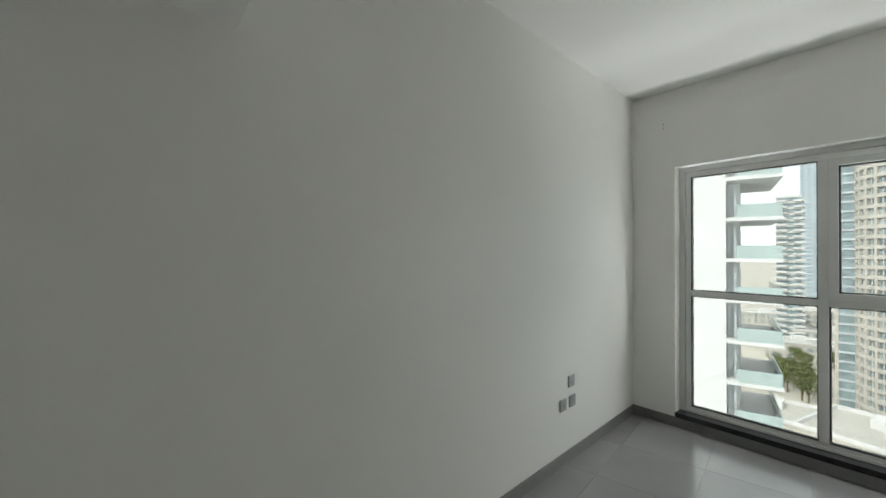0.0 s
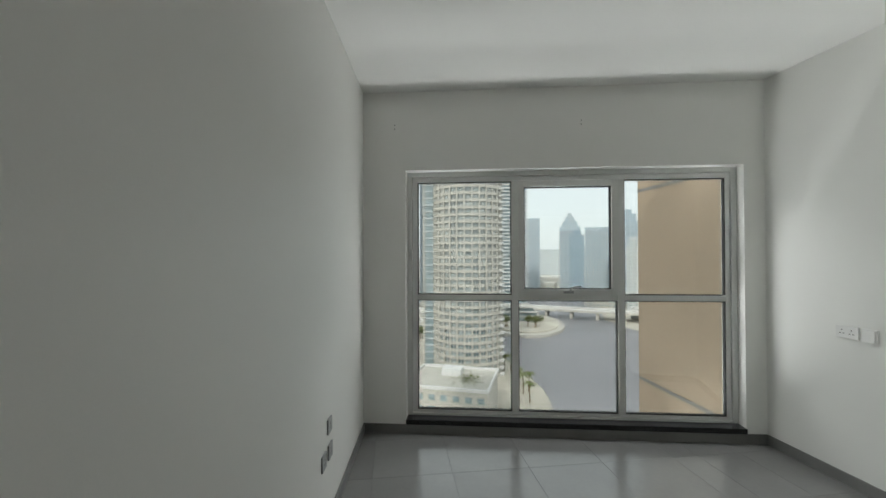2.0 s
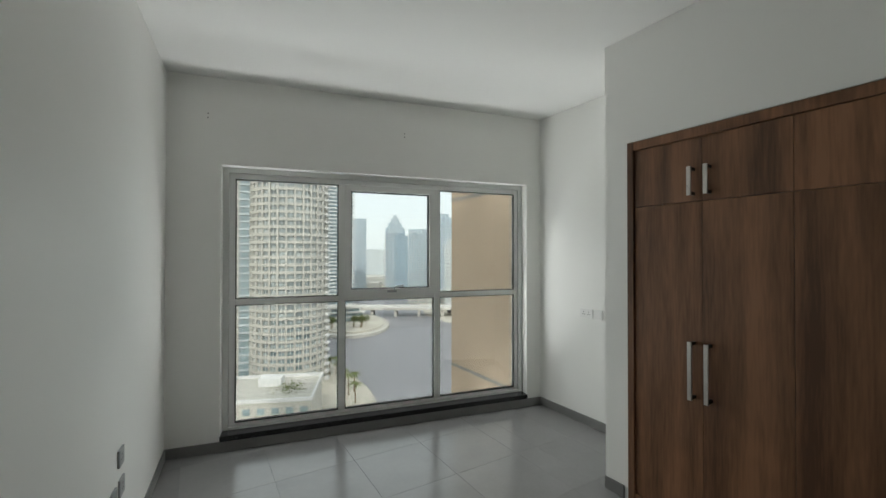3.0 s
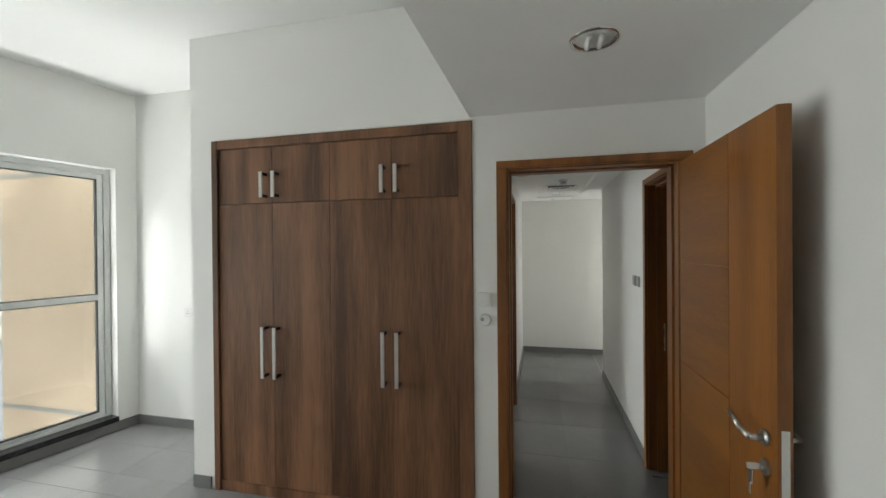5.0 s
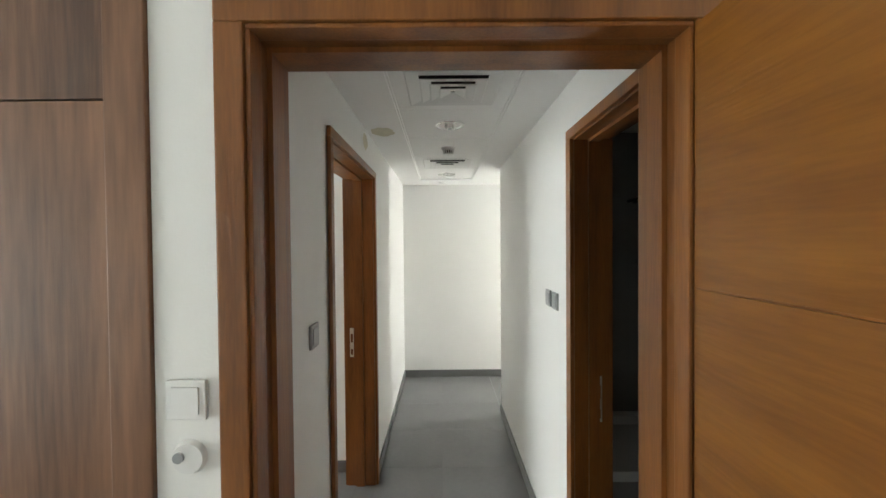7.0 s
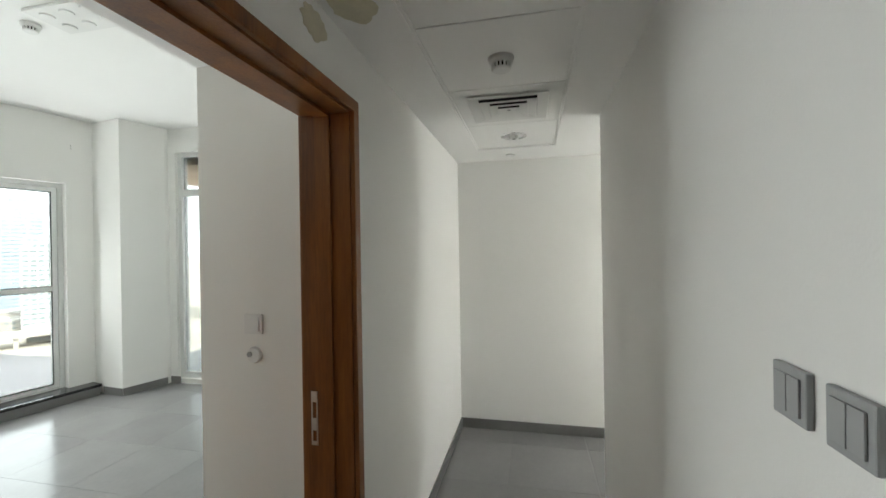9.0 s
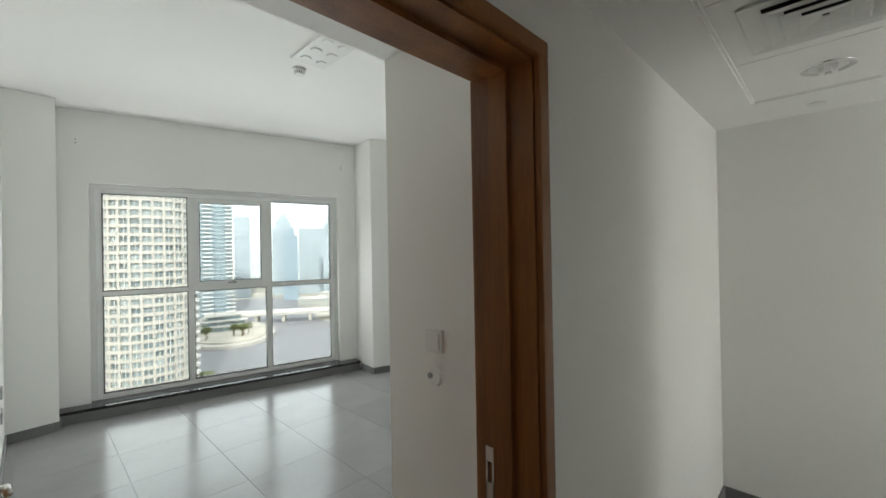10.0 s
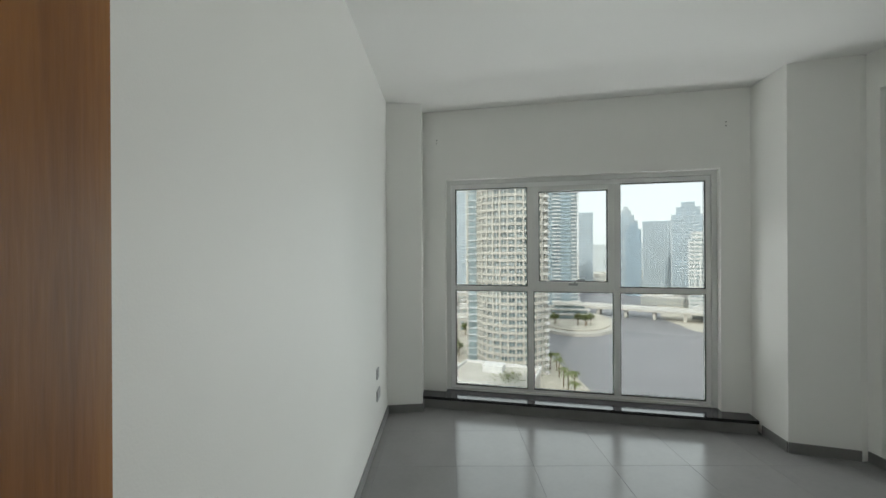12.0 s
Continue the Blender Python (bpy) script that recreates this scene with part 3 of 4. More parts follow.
def detector(x, y, z, label="round white smoke detector under the ceiling"):
    t = thing("smoke_detector", pose(x, y, z), label, "smoke detector")
    bm = bmesh.new()
    rod(bm, (0, 0, -0.022), (0, 0, 0), 0.05, 28, 0.055)
    part("base", bm, PLASTIC, t, "", True)
    bm = bmesh.new()
    for k in range(14):
        a = 2 * math.pi * k / 14
        vs = box(bm, 0.034, 0.04, -0.004, 0.004, -0.045, -0.022)
        bmesh.ops.rotate(bm, verts=vs, cent=(0, 0, 0), matrix=Matrix.Rotation(a, 3, "Z"))
    rod(bm, (0, 0, -0.052), (0, 0, -0.045), 0.036, 24, 0.042)
    part("vents", bm, PLASTIC, t)
    bm = bmesh.new()
    rod(bm, (0, 0, -0.045), (0, 0, -0.022), 0.03, 16)
    part("chamber", bm, DARK, t, "dark sensing chamber")
    return t


def diffuser(x, y, z):
    t = thing("ceiling_vent", pose(x, y, z), "square white four-way air diffuser in a ceiling tile", "vent", "ceiling diffusers")
    # flat black sheet: the shade inside the duct put in as colour
    boxpart("backing", (-0.18, 0.18, -0.18, 0.18, -0.002, 0.0), BLACK, t, "black sheet standing in for the duct's shade")
    for k, (r, w, h) in enumerate(((0.215, 0.075, -0.004), (0.152, 0.052, -0.012), (0.108, 0.050, -0.018), (0.064, 0.055, -0.022))):
        bm = bmesh.new()
        pr = [(r, h - 0.004), (r - 0.006, h - 0.006), (r - w, h + 0.004), (r - w, h + 0.007)]
        rings = [[bm.verts.new((sx * rr, sy * rr, hh)) for sx, sy in ((-1, -1), (1, -1), (1, 1), (-1, 1))] for rr, hh in pr]
        for i in range(4):
            p, q2 = rings[i], rings[(i + 1) % 4]
            for c in range(4):
                bm.faces.new((p[c], p[(c + 1) % 4], q2[(c + 1) % 4], q2[c]))
        part("frame" if k == 0 else "slat", bm, PLASTIC, t)
    return t


downlight(1.97, -4.70, SZ)
TC, TZ = (TY0 + TY1) / 2, HZ + 0.012
for x in (6.22, 4.42):
    downlight(x, TC, TZ)
for x in (5.62, 3.82):
    diffuser(x, TC, TZ)
detector(5.02, TC, TZ)
detector(5.37, -1.63, CZ)
sp = thing("sprinkler_head", pose(6.75, TC + 0.05, HZ), "small round white sprinkler cover", "sprinkler")
bm = bmesh.new()
rod(bm, (0, 0, -0.008), (0, 0, 0), 0.04, 24)
part("cover", bm, PLASTIC, sp)

def stain(host, m, rx, ry):
    """Thin blotch of yellowed paint with a ragged edge."""
    bm = bmesh.new()
    prism(bm, [(rx * k * math.cos(a), ry * k * math.sin(a)) for a, k in ((j * math.pi / 14, random.uniform(0.82, 1.1)) for j in range(28))], 0, 0.0012)
    ob = part("stain", bm, STAIN, bpy.data.objects[host], "yellowed damp stain")
    ob.matrix_basis = bpy.data.objects[host].matrix_basis.inverted() @ m


stain("ceiling_hall", pose(4.52, -4.335, HZ - 0.0012), 0.10, 0.075)
stain("wall_hall_north", pose(4.46, HL, HZ - 0.075, 90), 0.075, 0.05)
cp = thing("ceiling_plate", pose(5.36, -2.05, CZ), "white ceiling plate with six round caps", "vent")
boxpart("plate", (-0.14, 0.14, -0.26, 0.26, -0.02, 0), PLASTIC, cp, bev=0.004)
for x in (-0.065, 0.065):
    for y in (-0.16, 0.0, 0.16):
        bm = bmesh.new()
        rod(bm, (x, y, -0.028), (x, y, -0.02), 0.036, 20, 0.04)
        part("cap", bm, GREYP if x * y > 1 else PLASTIC, cp)
bm = bmesh.new()
box(bm, 3.636, 4.854, -4.05, -3.43, SZ, CZ)
tagged(part("ceiling_soffit_second", bm, CEIL), "lowered white ceiling over the second room's entry", "ceiling", kind="structure")
for p0, p1, host, us in ((FA0, FA1, "wall_facade_bedroom", (0.3, 2.0)), (FB0, FB1, "wall_facade_second", (0.52, 3.32))):
    for u in us:
        for dz in (0, 0.035):
            bm = bmesh.new()
            rod(bm, (u, -0.0015, 2.82 + dz), (u, 0.0, 2.82 + dz), 0.005, 8)
            part("screw_hole", bm, DARK, bpy.data.objects[host])

# ---------------- bathroom ----------------
tub = thing("bathtub", pose(4.22, -6.36, 0), "white built-in bathtub against dark tiles", "bathtub")
bm = bmesh.new()
box(bm, -0.35, 0.352, -0.92, 0.92, 0.50, 0.55)
bmesh.ops.delete(bm, geom=[f for f in bm.faces if f.normal.z > 0.5], context="FACES")
o = [bm.verts.new((x, y, 0.55)) for x, y in ((-0.35, -0.92), (0.352, -0.92), (0.352, 0.92), (-0.35, 0.92))]
i1 = [bm.verts.new((x, y, 0.55)) for x, y in ((-0.28, -0.84), (0.28, -0.84), (0.28, 0.84), (-0.28, 0.84))]
i2 = [bm.verts.new((x, y, 0.16)) for x, y in ((-0.2, -0.7), (0.2, -0.7), (0.2, 0.74), (-0.2, 0.74))]
for k in range(4):
    j = (k + 1) % 4
    bm.faces.new((o[k], o[j], i1[j], i1[k]))
    bm.faces.new((i1[k], i1[j], i2[j], i2[k]))
bm.faces.new(i2)
part("basin", bm, CERAMIC, tub)
boxpart("apron", (-0.33, -0.30, -0.92, 0.92, 0, 0.50), BATHTILE, tub, "dark tiled apron")
sh = thing("shower_arm", pose(4.58, -5.95, 1.95), "dark metal shower arm on the tiled wall", "shower")
bm = bmesh.new()
rod(bm, (0, 0, 0), (-0.16, 0, 0), 0.011)
rod(bm, (-0.16, 0, 0.004), (-0.16, 0, -0.03), 0.03, 20, 0.045)
part("arm", bm, DARK, sh)


# ---------------- balcony ----------------
bm = bmesh.new()
box(bm, 7.70, 9.2, -3.6, 0.6, -0.25, 0.0)
tagged(part("balcony_floor", bm, SKIRT), "grey tiled balcony floor", "balcony", kind="structure")
bm = bmesh.new()
box(bm, 7.70, 9.3, -3.6, 0.7, 2.75, 3.0)
tagged(part("balcony_soffit", bm, BEIGE), "beige rendered slab over the balcony", "balcony", kind="structure")
rail = thing("balcony_railing", pose(9.1, -1.5, 0), "metal balcony railing with glass infill", "railing")
boxpart("top_rail", (-0.025, 0.025, -2.0, 2.0, 1.03, 1.07), ALU, rail, bev=0.005)
for y in (-1.9, -0.6, 0.6, 1.9):
    boxpart("post", (-0.02, 0.02, y - 0.02, y + 0.02, 0, 1.03), ALU, rail)
for y in (-1.25, 0, 1.25):
    boxpart("glass_panel", (-0.005, 0.005, y - 0.58, y + 0.58, 0.1, 0.98), GLASS, rail)


# ---------------- outside ----------------
GZ = -58.0
LAND = material("pale_paving", (0.50, 0.46, 0.39), 0.9, vary=0.2, scale=0.03, fine=0.5, bump=0.0)
WATER = material("canal_water", (0.225, 0.215, 0.225), 0.42, vary=0.15, scale=0.02, fine=0.6, bump=0.25)
CONC = material("pale_concrete", (0.50, 0.47, 0.42), 0.8, vary=0.06, scale=0.1, fine=2, bump=0.0)
# distance haze painted into the colours: glazing lightened, the two claddings paled
GLAZE = material("blue_glazing", (0.25, 0.31, 0.325), 0.3, vary=0.35, scale=0.25, fine=0.9, bump=0.0)
HAZE1 = material("haze_tinted_blue_cladding", (0.33, 0.41, 0.47), 0.7, vary=0.08, scale=0.05, bump=0.0)
HAZE2 = material("haze_tinted_pale_cladding", (0.54, 0.575, 0.59), 0.7, vary=0.08, scale=0.05, bump=0.0)
WHITE = material("white_render", (0.66, 0.65, 0.63), 0.8, vary=0.05, scale=0.3, bump=0.0)
LEAF = material("foliage", (0.13, 0.15, 0.05), 0.8, vary=0.3, scale=1.0, bump=0.0)
BARK = material("bark", (0.2, 0.14, 0.09), 0.9, vary=0.2)


def polar(az, d):
    """Place seen from the bedroom at az degrees clockwise of the facade's outward axis."""
    return 0.3 + d * math.sin(radians(az + 0.8)), -3.9 + d * math.cos(radians(az + 0.8))


bm = bmesh.new()
box(bm, -4000, 4000, 5, 4500, GZ - 1, GZ)
tagged(part("ground", bm, LAND), "pale sandy city ground with paving", "ground", kind="structure")
bm = bmesh.new()
prism(bm, [polar(a, d) for a, d in ((24, 40), (80, 40), (80, 260), (42, 285), (34.7, 318), (31, 346), (28, 385), (27.5, 440), (27, 540), (22, 600), (13, 570), (11, 420), (11.5, 300), (13, 252), (15, 228), (18, 200), (20, 182), (21, 168), (22, 145))][::-1], GZ + 0.02, GZ + 0.15)
tagged(part("water", bm, WATER), "calm grey canal water", "water", kind="structure")


def headland(cx, cy, rx, ry, turn):
    """Paved island with a quay edge, an upper lawn ring and a terraced pavilion."""
    for name, k, z0, z1, mat, label in (("promenade_quay", 1.0, 0.1, 2.2, CONC, "round paved quay in the water"), ("promenade_headland", 0.86, 2.2, 3.2, LAND, "round sandy headland above the quay")):
        bm = bmesh.new()
        prism(bm, [(k * rx * math.cos(a), k * ry * math.sin(a)) for a in [j * math.pi / 20 for j in range(40)]], z0, z1)
        tagged(part(name, bm, mat), label, "headland", kind="structure").matrix_world = pose(cx, cy, GZ, 0, 0, turn)


hx, hy = polar(17.6, 336)
headland(hx, hy, 31, 50, -17.6)
px, py = polar(16.8, 352)
pv = thing("terraced_pavilion", pose(px, py, GZ + 3.2, 0, 0, -10), "grey terraced waterside pavilion with open decks", "building")
for k, (w, dp) in enumerate(((17, 15), (15, 13), (12.5, 11))):
    z = 3.6 * k
    boxpart("storey", (-w + 1.5, w - 1.5, -dp + 2, dp - 2, z, z + 3.0), GLAZE, pv, "shaded glazing of one storey")
    boxpart("deck", (-w, w, -dp, dp, z + 3.0, z + 3.6), CONC, pv)
    boxpart("parapet", (-w, w, -dp, -dp + 0.3, z + 3.6, z + 4.5), WHITE, pv)

ax, ay = polar(17.5, 392)
bx, by = polar(37, 385)
span = math.hypot(bx - ax, by - ay)
br = thing("road_bridge", pose(ax, ay, GZ, 0, 0, math.degrees(math.atan2(by - ay, bx - ax))), "low pale road bridge over the canal", "bridge")
boxpart("deck", (0, span, -8, 8, 6.4, 8.2), CONC, br)
for y in (-8, 7.6):
    boxpart("parapet", (0, span, y, y + 0.4, 8.2, 9.3), WHITE, br)
for k in range(1, 6):
    x = span * k / 6
    boxpart("pier", (x - 1.2, x + 1.2, -6, 6, 0, 6.4), CONC, br)


def tower(az, d, w, depth, top, mat, band, turn=0, floor_h=3.6, fins=0, label="blue-grey high-rise tower with haze painted into its colour", steps=(), balconies=0, fill=0.36):
    """High-rise of storey bands and fins; steps: (share of the width, height) of set-back storeys on top."""
    x, y = polar(az, d)
    t = thing("high_rise_tower", pose(x, y, GZ, 0, 0, -az + turn), label, "tower")
    h, base = top - GZ, 0
    for k, (share, rise) in enumerate(((1.0, h), *steps)):
        a, b = w * share / 2, depth * share / 2
        boxpart("crown" if k else "core", (-a, a, -b, b, base, base + rise), mat, t)
        bm = bmesh.new()
        z = base + 2
        while z < base + rise - 0.5:
            box(bm, -a - 0.4, a + 0.4, -b - 0.4, b + 0.4, z, z + floor_h * fill)
            z += floor_h
        tagged(part("floor_bands", bm, band, t), kind="stuff")
        if fins:
            bm = bmesh.new()
            for j in range(fins + 1):
                u = -a + 2 * a * j / fins
                box(bm, u - 0.5, u + 0.5, -b - 0.7, -b + 0.1, base, base + rise + 1)
            tagged(part("fins", bm, band, t), kind="stuff")
        base += rise
    if balconies:
        bm = bmesh.new()
        for k in range(int(h / floor_h)):
            z = 3 + floor_h * k
            for u in (-w * 0.30, w * 0.42):
                box(bm, u - balconies, u + balconies, -depth / 2 - 2.2, -depth / 2, z, z + 1.2)
            box(bm, w / 2, w / 2 + 1.8, -depth / 2, depth / 4, z, z + 1.2)
        tagged(part("balconies", bm, WHITE, t, "white balcony fronts"), kind="stuff")
    return t


tower(1.6, 500, 17, 22, 150, HAZE1, HAZE2, fins=4, label="blue glass skyscraper paled by haze in its colour")
tower(3.6, 520, 11, 22, 120, HAZE2, HAZE1, fins=3, label="blue glass skyscraper paled by haze in its colour")
tower(-0.3, 330, 11.5, 16, 35, GLAZE, WHITE, balconies=2.6, label="dark glazed tower with white balcony bands")
tower(15.8, 430, 26, 20, 120, GLAZE, HAZE1, fins=0, turn=14, balconies=4, label="blue-grey glass tower with white balconies")
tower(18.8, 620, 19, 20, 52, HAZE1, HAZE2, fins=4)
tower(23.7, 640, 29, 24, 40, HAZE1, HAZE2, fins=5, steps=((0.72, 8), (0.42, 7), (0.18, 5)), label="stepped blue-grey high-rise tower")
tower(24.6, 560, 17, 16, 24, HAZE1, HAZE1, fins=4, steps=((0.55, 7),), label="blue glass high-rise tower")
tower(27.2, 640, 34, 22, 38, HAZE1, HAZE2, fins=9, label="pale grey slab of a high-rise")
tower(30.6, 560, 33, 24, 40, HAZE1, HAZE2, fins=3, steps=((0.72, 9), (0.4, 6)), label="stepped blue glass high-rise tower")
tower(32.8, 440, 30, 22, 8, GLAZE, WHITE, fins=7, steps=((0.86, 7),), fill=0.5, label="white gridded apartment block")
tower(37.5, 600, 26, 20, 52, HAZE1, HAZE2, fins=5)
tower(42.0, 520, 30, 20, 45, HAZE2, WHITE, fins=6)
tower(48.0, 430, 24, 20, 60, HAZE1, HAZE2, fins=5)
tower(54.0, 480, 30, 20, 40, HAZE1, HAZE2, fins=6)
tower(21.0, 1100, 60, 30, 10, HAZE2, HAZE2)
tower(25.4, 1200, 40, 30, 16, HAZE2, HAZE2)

# the round tower: curved pale grid with paired windows
x, y = polar(9.7, 205)
rt = thing("round_tower", pose(x, y, GZ, 0, 0, -9.7), "curved pale tower with a dense grid of windows", "tower")
R, FL, NB = 17.5, 3.35, 30
FLOORS = 38
bm = bmesh.new()
for k in range(FLOORS):
    for j in range(NB):
        a0, a1 = 2 * math.pi * j / NB, 2 * math.pi * (j + 1) / NB
        q4 = [bm.verts.new(((R - 0.7) * math.cos(a), (R - 0.7) * math.sin(a), z)) for a, z in ((a0, k * FL), (a1, k * FL), (a1, k * FL + FL), (a0, k * FL + FL))]
        bm.faces.new(q4)
GRIDGLASS = bpy.data.materials.new("window_panes")
GRIDGLASS.use_nodes = True
gn = GRIDGLASS.node_tree
geo, gr = gn.nodes.new("ShaderNodeNewGeometry"), gn.nodes.new("ShaderNodeValToRGB")
gr.color_ramp.elements[0].color, gr.color_ramp.elements[1].color = (0.13, 0.17, 0.18, 1), (0.36, 0.41, 0.41, 1)
gn.links.new(geo.outputs["Random Per Island"], gr.inputs[0])
gn.links.new(gr.outputs[0], gn.nodes["Principled BSDF"].inputs["Base Color"])
gn.nodes["Principled BSDF"].inputs["Roughness"].default_value = 0.3
tagged(part("glazing", bm, GRIDGLASS, rt, "blue-grey window glass"), kind="stuff")
bm = bmesh.new()
for k in range(FLOORS):
    z = k * FL
    rings = []
    for r, h in ((R - 0.8, z), (R, z), (R, z + 1.25), (R - 0.8, z + 1.25)):
        rings.append([bm.verts.new((r * math.cos(2 * math.pi * j / 104), r * math.sin(2 * math.pi * j / 104), h)) for j in range(104)])
    for p, q2 in zip(rings, rings[1:]):
        for j in range(104):
            bm.faces.new((p[j], p[(j + 1) % 104], q2[(j + 1) % 104], q2[j]))
tagged(part("spandrels", bm, CONC, rt, "pale concrete spandrel bands"), kind="stuff")
for name, off, half, out, mat in (("piers", 0.0, 0.42, 0.05, CONC), ("mullions", 0.5, 0.11, -0.45, WHITE)):
    bm = bmesh.new()
    for j in range(NB):
        vs = box(bm, R - 0.75, R + out, -half, half, 0, FLOORS * FL)
        bmesh.ops.rotate(bm, verts=vs, cent=(0, 0, 0), matrix=Matrix.Rotation(2 * math.pi * (j + off) / NB, 3, "Z"))
    tagged(part(name, bm, mat, rt, "pale concrete piers" if mat is CONC else "thin white window mullions"), kind="stuff")
bm = bmesh.new()
for k in range(FLOORS):      # small balconies down the tower's flank
    for a in (-24,):
        vs = box(bm, R - 0.2, R + 1.3, -1.5, 1.5, k * FL, k * FL + 1.1)
        bmesh.ops.rotate(bm, verts=vs, cent=(0, 0, 0), matrix=Matrix.Rotation(radians(a), 3, "Z"))
tagged(part("balconies", bm, WHITE, rt, "white flank balconies"), kind="stuff")
boxpart("side_wing", (-21.5, -16.6, -3, 14, 0, FLOORS * FL + 3), GLAZE, rt, "blue glazed side wing")
bm = bmesh.new()
for k in range(FLOORS):
    box(bm, -21.8, -16.4, -3.4, -2.9, 3 + k * FL, 3.7 + k * FL)
tagged(part("wing_bands", bm, HAZE2, rt), kind="stuff")
boxpart("wing_pier", (-22.4, -21.4, -3.6, 14, 0, FLOORS * FL + 3), CONC, rt)


# low buildings
def podium(x, y, turn, w, dep, h, planted=False, label="low pale beige building with a flat roof"):
    t = thing("low_building", pose(x, y, GZ, 0, 0, turn), label, "building")
    boxpart("wall", (-w / 2, w / 2, -dep / 2, dep / 2, 0, h), CONC, t)
    for d in ((-w / 2 - 0.4, w / 2 + 0.4, -dep / 2 - 0.4, -dep / 2 + 0.2), (-w / 2 - 0.4, w / 2 + 0.4, dep / 2 - 0.2, dep / 2 + 0.4), (-w / 2 - 0.4, -w / 2 + 0.2, -dep / 2 + 0.2, dep / 2 - 0.2), (w / 2 - 0.2, w / 2 + 0.4, -dep / 2 + 0.2, dep / 2 - 0.2)):
        boxpart("parapet", (*d, h, h + 1.1), WHITE, t)
    boxpart("plant_room", (-w / 6, w / 12, dep / 10, dep / 3, h, h + 2.6), WHITE, t)
    n = max(2, int(w / 4))
    for r in range(max(1, int(h / 4))):
        for k in range(n):
            u = -w / 2 + (k + 0.5) * w / n
            boxpart("window", (u - 1.1, u + 1.1, -dep / 2 - 0.06, -dep / 2 + 0.02, r * 4 + 1.2, r * 4 + 3.2), GLAZE, t)
    if planted:
        bm = bmesh.new()
        for k in range(260):
            c = Vector((random.gauss(w * 0.2, w * 0.08), random.gauss(0, dep * 0.12), h + random.uniform(0.1, 0.9)))
            bm.faces.new([bm.verts.new(c + Vector((random.uniform(-.6, .6), random.uniform(-.6, .6), random.uniform(-.3, .3)))) for _ in range(3)])
        tagged(part("roof_planting", bm, LEAF, t, "dusty green roof planting"), kind="stuff")
    return t


podium(*polar(7.5, 150), -22, 30, 26, 13, True, "low pale beige building with a planted roof terrace")
podium(*polar(-1.5, 172), -6, 26, 22, 7)
for az, d, w, dep, h in ((0.8, 300, 26, 18, 9), (2.8, 330, 30, 20, 12), (4.6, 400, 34, 20, 9), (1.5, 420, 40, 22, 14), (-2, 400, 36, 20, 12),
                         (17, 640, 60, 24, 12), (20, 690, 44, 24, 9), (22, 760, 60, 24, 14), (26, 700, 56, 24, 10), (28.5, 480, 46, 22, 8),
                         (31, 520, 50, 22, 10), (34, 400, 36, 20, 9), (37, 380, 40, 20, 12), (41, 420, 50, 20, 9)):
    podium(*polar(az, d), -az + random.uniform(-12, 12), w, dep, h)

# white neighbour with glass balconies
x, y = polar(-6.5, 40)
nb = thing("balcony_building", pose(x, y, GZ, 0, 0, 6), "white apartment tower with glass-fronted balconies", "building")
BALU = material("greenish_glass", (0.40, 0.47, 0.45), 0.2, vary=0.1, scale=0.6, bump=0.0)
boxpart("wall", (-14, 1.2, 0, 14, 0, 100), WHITE, nb)
boxpart("recess_wall", (1.2, 2.2, 1.5, 14, 0, 100), WHITE, nb)
for k in range(12, 26):
    z = 3.3 * k - 0.65
    sl = boxpart("balcony", (1.2, 4.8, -0.6, 9, z, z + 0.28), WHITE, nb)
    boxpart("balustrade", (4.68, 4.74, -0.5, 8.9, z + 0.28, z + 1.3), BALU, sl, "greenish glass balustrade")
    boxpart("balustrade", (1.9, 4.67, -0.5, -0.44, z + 0.28, z + 1.3), BALU, sl, "greenish glass balustrade")
    for u in (1.35, 1.75):
        boxpart("post", (u, u + 0.16, 0.9, 1.1, z + 0.28, z + 3.02), HAZE2, sl, "grey balcony post")
    boxpart("glazed_door", (2.2, 2.26, 2.2, 5.4, z + 0.3, z + 2.6), GLAZE, sl, "glazed balcony door")


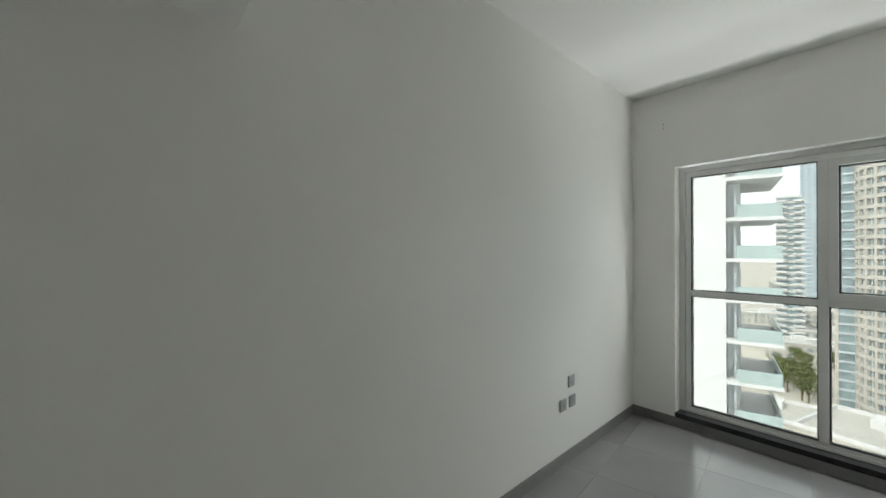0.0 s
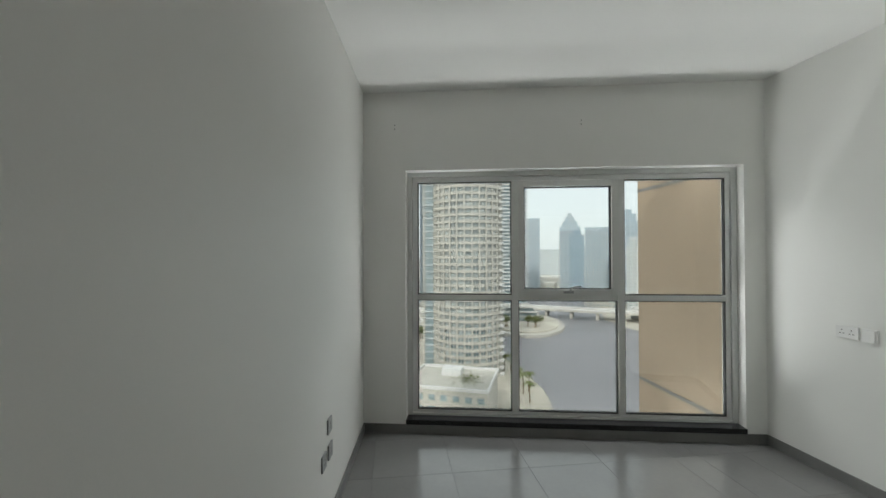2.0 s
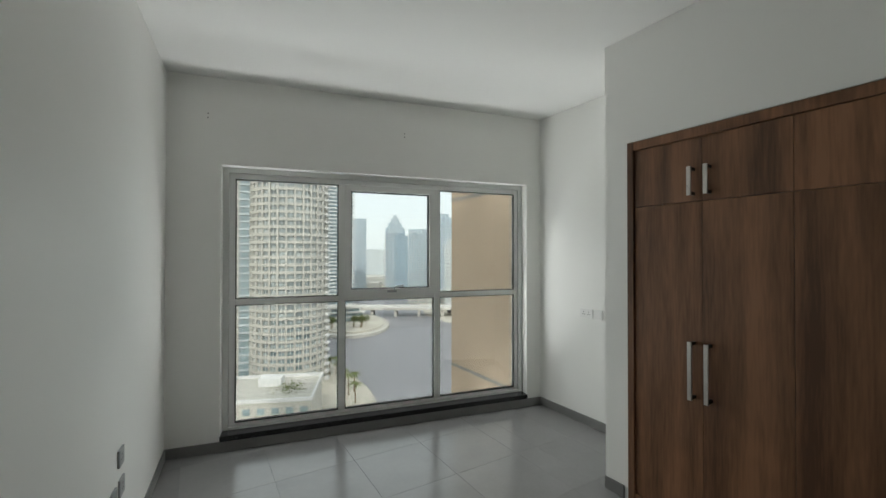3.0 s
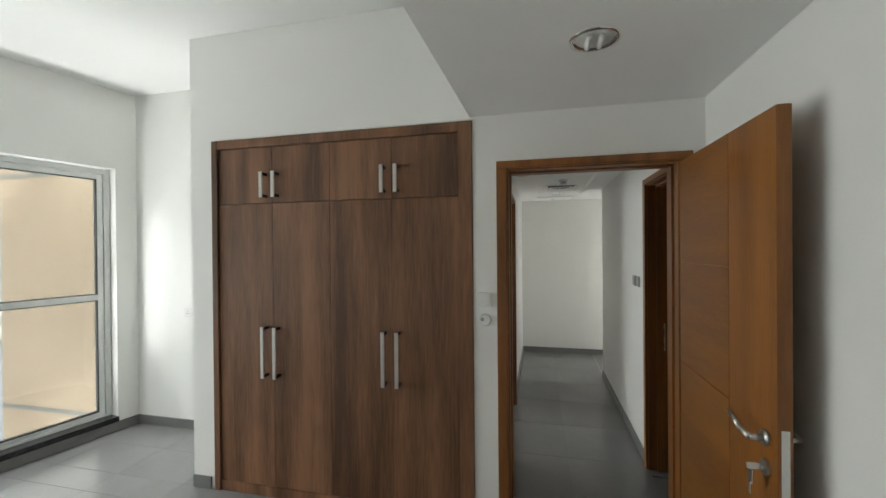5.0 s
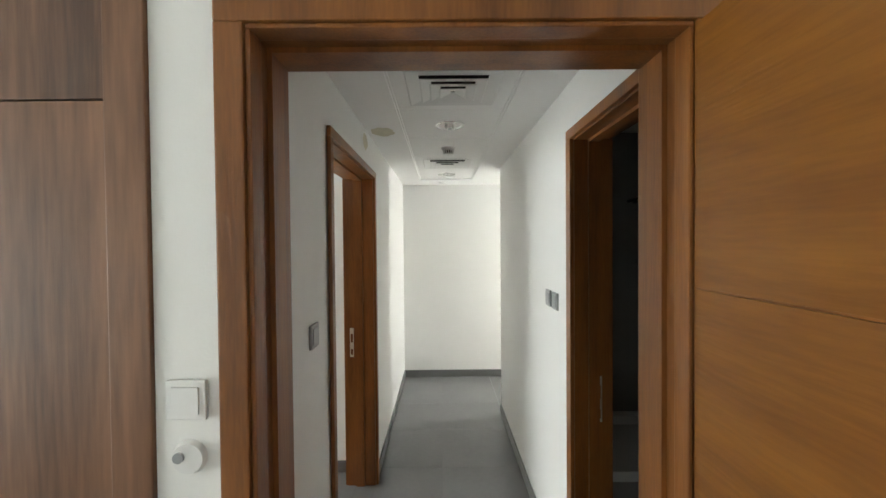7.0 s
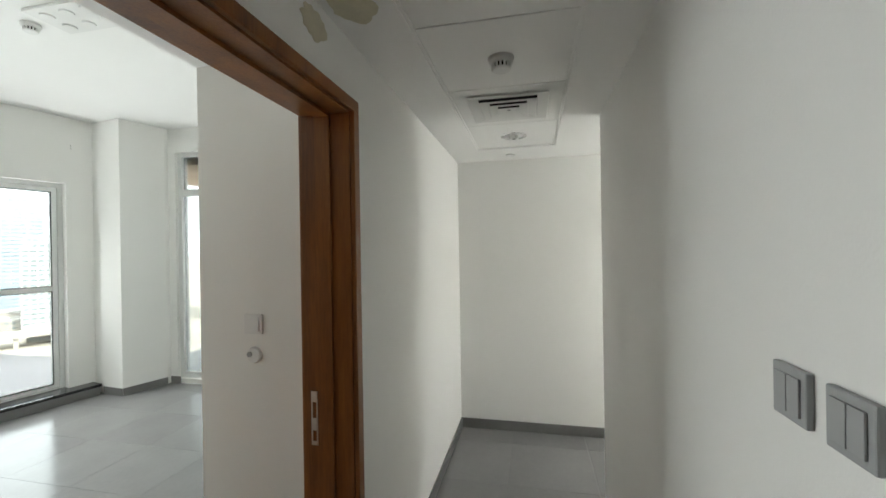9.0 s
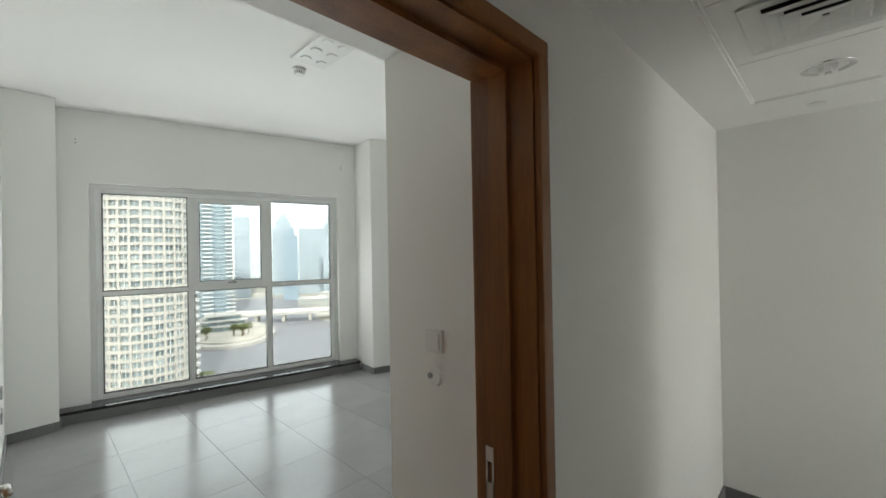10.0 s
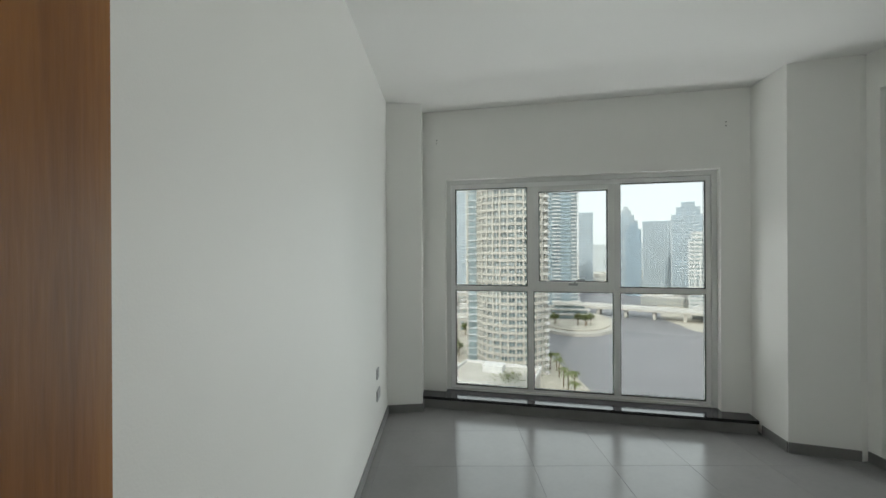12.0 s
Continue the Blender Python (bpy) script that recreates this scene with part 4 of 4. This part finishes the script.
def tree(x, y, s, palm):
    t = thing("palm_tree" if palm else "street_tree", pose(x, y, GZ, 0, 0, random.uniform(0, 360)), "slender palm on the sandy promenade" if palm else "dusty green street tree", "tree", "promenade palms" if palm else "street trees")
    h = (8 if palm else 4) * s
    bm = bmesh.new()
    rod(bm, (0, 0, 0), (0.2, 0, h), 0.28 * s, 8, 0.16 * s)
    if not palm:
        for k in range(5):
            a = 1.26 * k
            rod(bm, (0.15, 0, h * 0.8), (1.6 * s * math.cos(a), 1.6 * s * math.sin(a), h + 1.3 * s), 0.12 * s, 6, 0.05 * s)
    part("trunk", bm, BARK, t)
    bm = bmesh.new()
    if palm:
        for k in range(16):      # drooping fronds
            a, lift = 2.4 * k, random.uniform(-0.2, 0.9)
            last = None
            for i in range(6):
                r = 3.4 * s * i / 5
                z = h + s * (lift * r / s * 0.6 - 0.16 * (r / s) ** 2)
                wd2 = 0.42 * s * (1 - (i / 5) ** 2) + 0.04
                c, sn = math.cos(a), math.sin(a)
                pair = [bm.verts.new((0.2 + r * c - e * wd2 * sn, r * sn + e * wd2 * c, z)) for e in (-1, 1)]
                if last:
                    bm.faces.new((last[0], last[1], pair[1], pair[0]))
                last = pair
    else:
        for k in range(420):
            v = Vector((random.gauss(0, 1), random.gauss(0, 1), random.gauss(0, 0.7))).normalized() * random.uniform(0.3, 1) ** 0.5
            c = v * (2.4 + 0.7 * math.sin(3 * v.x + 2 * v.y)) * s + Vector((0, 0, h + 1.6 * s))
            bm.faces.new([bm.verts.new(c + Vector((random.uniform(-.5, .5), random.uniform(-.5, .5), random.uniform(-.4, .4))) * s) for _ in range(3)])
    part("crown", bm, LEAF, t)
    return t


trees = [tree(0, 0, 1.0, True), tree(0, 0, 1.1, False)]
spots = [(14.0 + 0.62 * k + random.uniform(-0.7, 0.2), 226 - 7.5 * k + random.uniform(-8, 4)) for k in range(9)]
spots += [(random.uniform(-2.5, 2.2), random.uniform(205, 265)) for _ in range(20)] + [(random.uniform(0, 4.5), random.uniform(270, 290)) for _ in range(6)]
spots += [(random.uniform(15, 20.5), random.uniform(306, 322)) for _ in range(8)]
for k, (a, d) in enumerate(spots):
    x, y = polar(a, d)
    m = pose(x, y, GZ + (3.2 if k > 34 else 0), 0, 0, random.uniform(0, 360))
    src = trees[0 if k < 9 else 1]
    if k in (0, 9):
        src.matrix_world = m
    else:
        copy_thing(src, m)


def car(x, y, turn, paint):
    t = thing("car", pose(x, y, GZ + 0.06, 0, 0, turn), "small car on the road below", "car", "parked cars")
    bm = bmesh.new()
    box(bm, -2.1, 2.1, -0.85, 0.85, 0.3, 0.85)
    bevel(bm, 0.12)
    part("body", bm, paint, t)
    bm = bmesh.new()
    vs = box(bm, -1.3, 0.9, -0.75, 0.75, 0.85, 1.42)
    for v in vs:
        if v.co.z > 1:
            v.co.x *= 0.72
            v.co.y *= 0.86
    part("cabin", bm, GLAZE, t, "dark glazed cabin")
    for u in (-1.3, 1.3):
        for v in (-0.86, 0.7):
            bm = bmesh.new()
            rod(bm, (u, v, 0.32), (u, v + 0.16, 0.32), 0.32, 12)
            part("wheel", bm, GASKET, t)


ROAD = material("asphalt", (0.16, 0.155, 0.15), 0.9, vary=0.15, scale=0.1, fine=2, bump=0.0)
bm = bmesh.new()
prism(bm, [polar(a, d) for a, d in ((-3, 196), (2.5, 190), (5.2, 205), (5.4, 300), (4.6, 300), (4.2, 215), (2.4, 201), (-3, 205))][::-1], GZ + 0.02, GZ + 0.05)
tagged(part("road", bm, ROAD), "grey asphalt street between the towers", "road", kind="structure")
PAINTS = [material("car_paint_white", (0.6, 0.6, 0.6), 0.3, bump=0.0), material("car_paint_blue", (0.05, 0.10, 0.3), 0.3, bump=0.0), material("car_paint_grey", (0.2, 0.2, 0.21), 0.3, bump=0.0)]
for k, (a, d, tn) in enumerate(((0.4, 198, 0), (1.6, 197, -4), (2.6, 196, -20), (3.6, 203, -50), (4.6, 232, 86), (4.9, 252, 88), (3.2, 184, 8), (2.6, 183, 8))):
    car(*polar(a, d), tn, PAINTS[k % 3])

# ---------------- floor tiles, last ----------------
TS, J = 0.60, 0.0016


def tile_mesh(w, d):
    bm = bmesh.new()
    box(bm, -w / 2, w / 2, -d / 2, d / 2, -0.012, 0)
    bmesh.ops.bevel(bm, geom=[e for e in bm.edges if all(v.co.z > -0.001 for v in e.verts)], offset=0.0008, segments=1, affect="EDGES")
    me = bpy.data.meshes.new("tile")
    bm.to_mesh(me)
    bm.free()
    me.materials.append(TILE)
    return me


meshes = {}


def lay(x0, x1, y0, y1, ox, oy, stop=None):
    """Tiles over a rectangle of the plan, cut at its edges."""
    i0, i1 = math.floor((x0 - ox) / TS), math.ceil((x1 - ox) / TS)
    j0, j1 = math.floor((y0 - oy) / TS), math.ceil((y1 - oy) / TS)
    for i in range(i0, i1):
        for j in range(j0, j1):
            a, b = max(x0, ox + i * TS), min(x1, ox + (i + 1) * TS)
            c, d = max(y0, oy + j * TS), min(y1, oy + (j + 1) * TS)
            if stop:
                d = min(d, stop(a))
            if b - a < 0.02 or d - c < 0.02:
                continue
            key = (round(b - a, 3), round(d - c, 3))
            if key not in meshes:
                meshes[key] = tile_mesh(key[0] - J, key[1] - J)
            t = new("tile", meshes[key])
            t.parent = floor
            t.location = ((a + b) / 2, (c + d) / 2, 0)


lay(-0.55, 2.74, -5.345, 0.0, 0.12, -0.2, lambda x: -0.2 * x + 0.06)
lay(2.74, 3.49, -2.1, 0.0, 0.12, -0.2, lambda x: -0.2 * x + 0.06)
lay(3.634, 7.51, -4.233, 0.9, 3.7, 0.1, lambda x: 0.905 - 0.215 * (x - 3.634) + 0.06)
lay(2.74, 6.94, -5.287, -4.233, 3.1, -4.7)
lay(5.863, 6.94, -7.4, -5.287, 3.1, -4.7)
lay(2.5, 4.58, -7.3, -5.43, 3.1, -4.7)
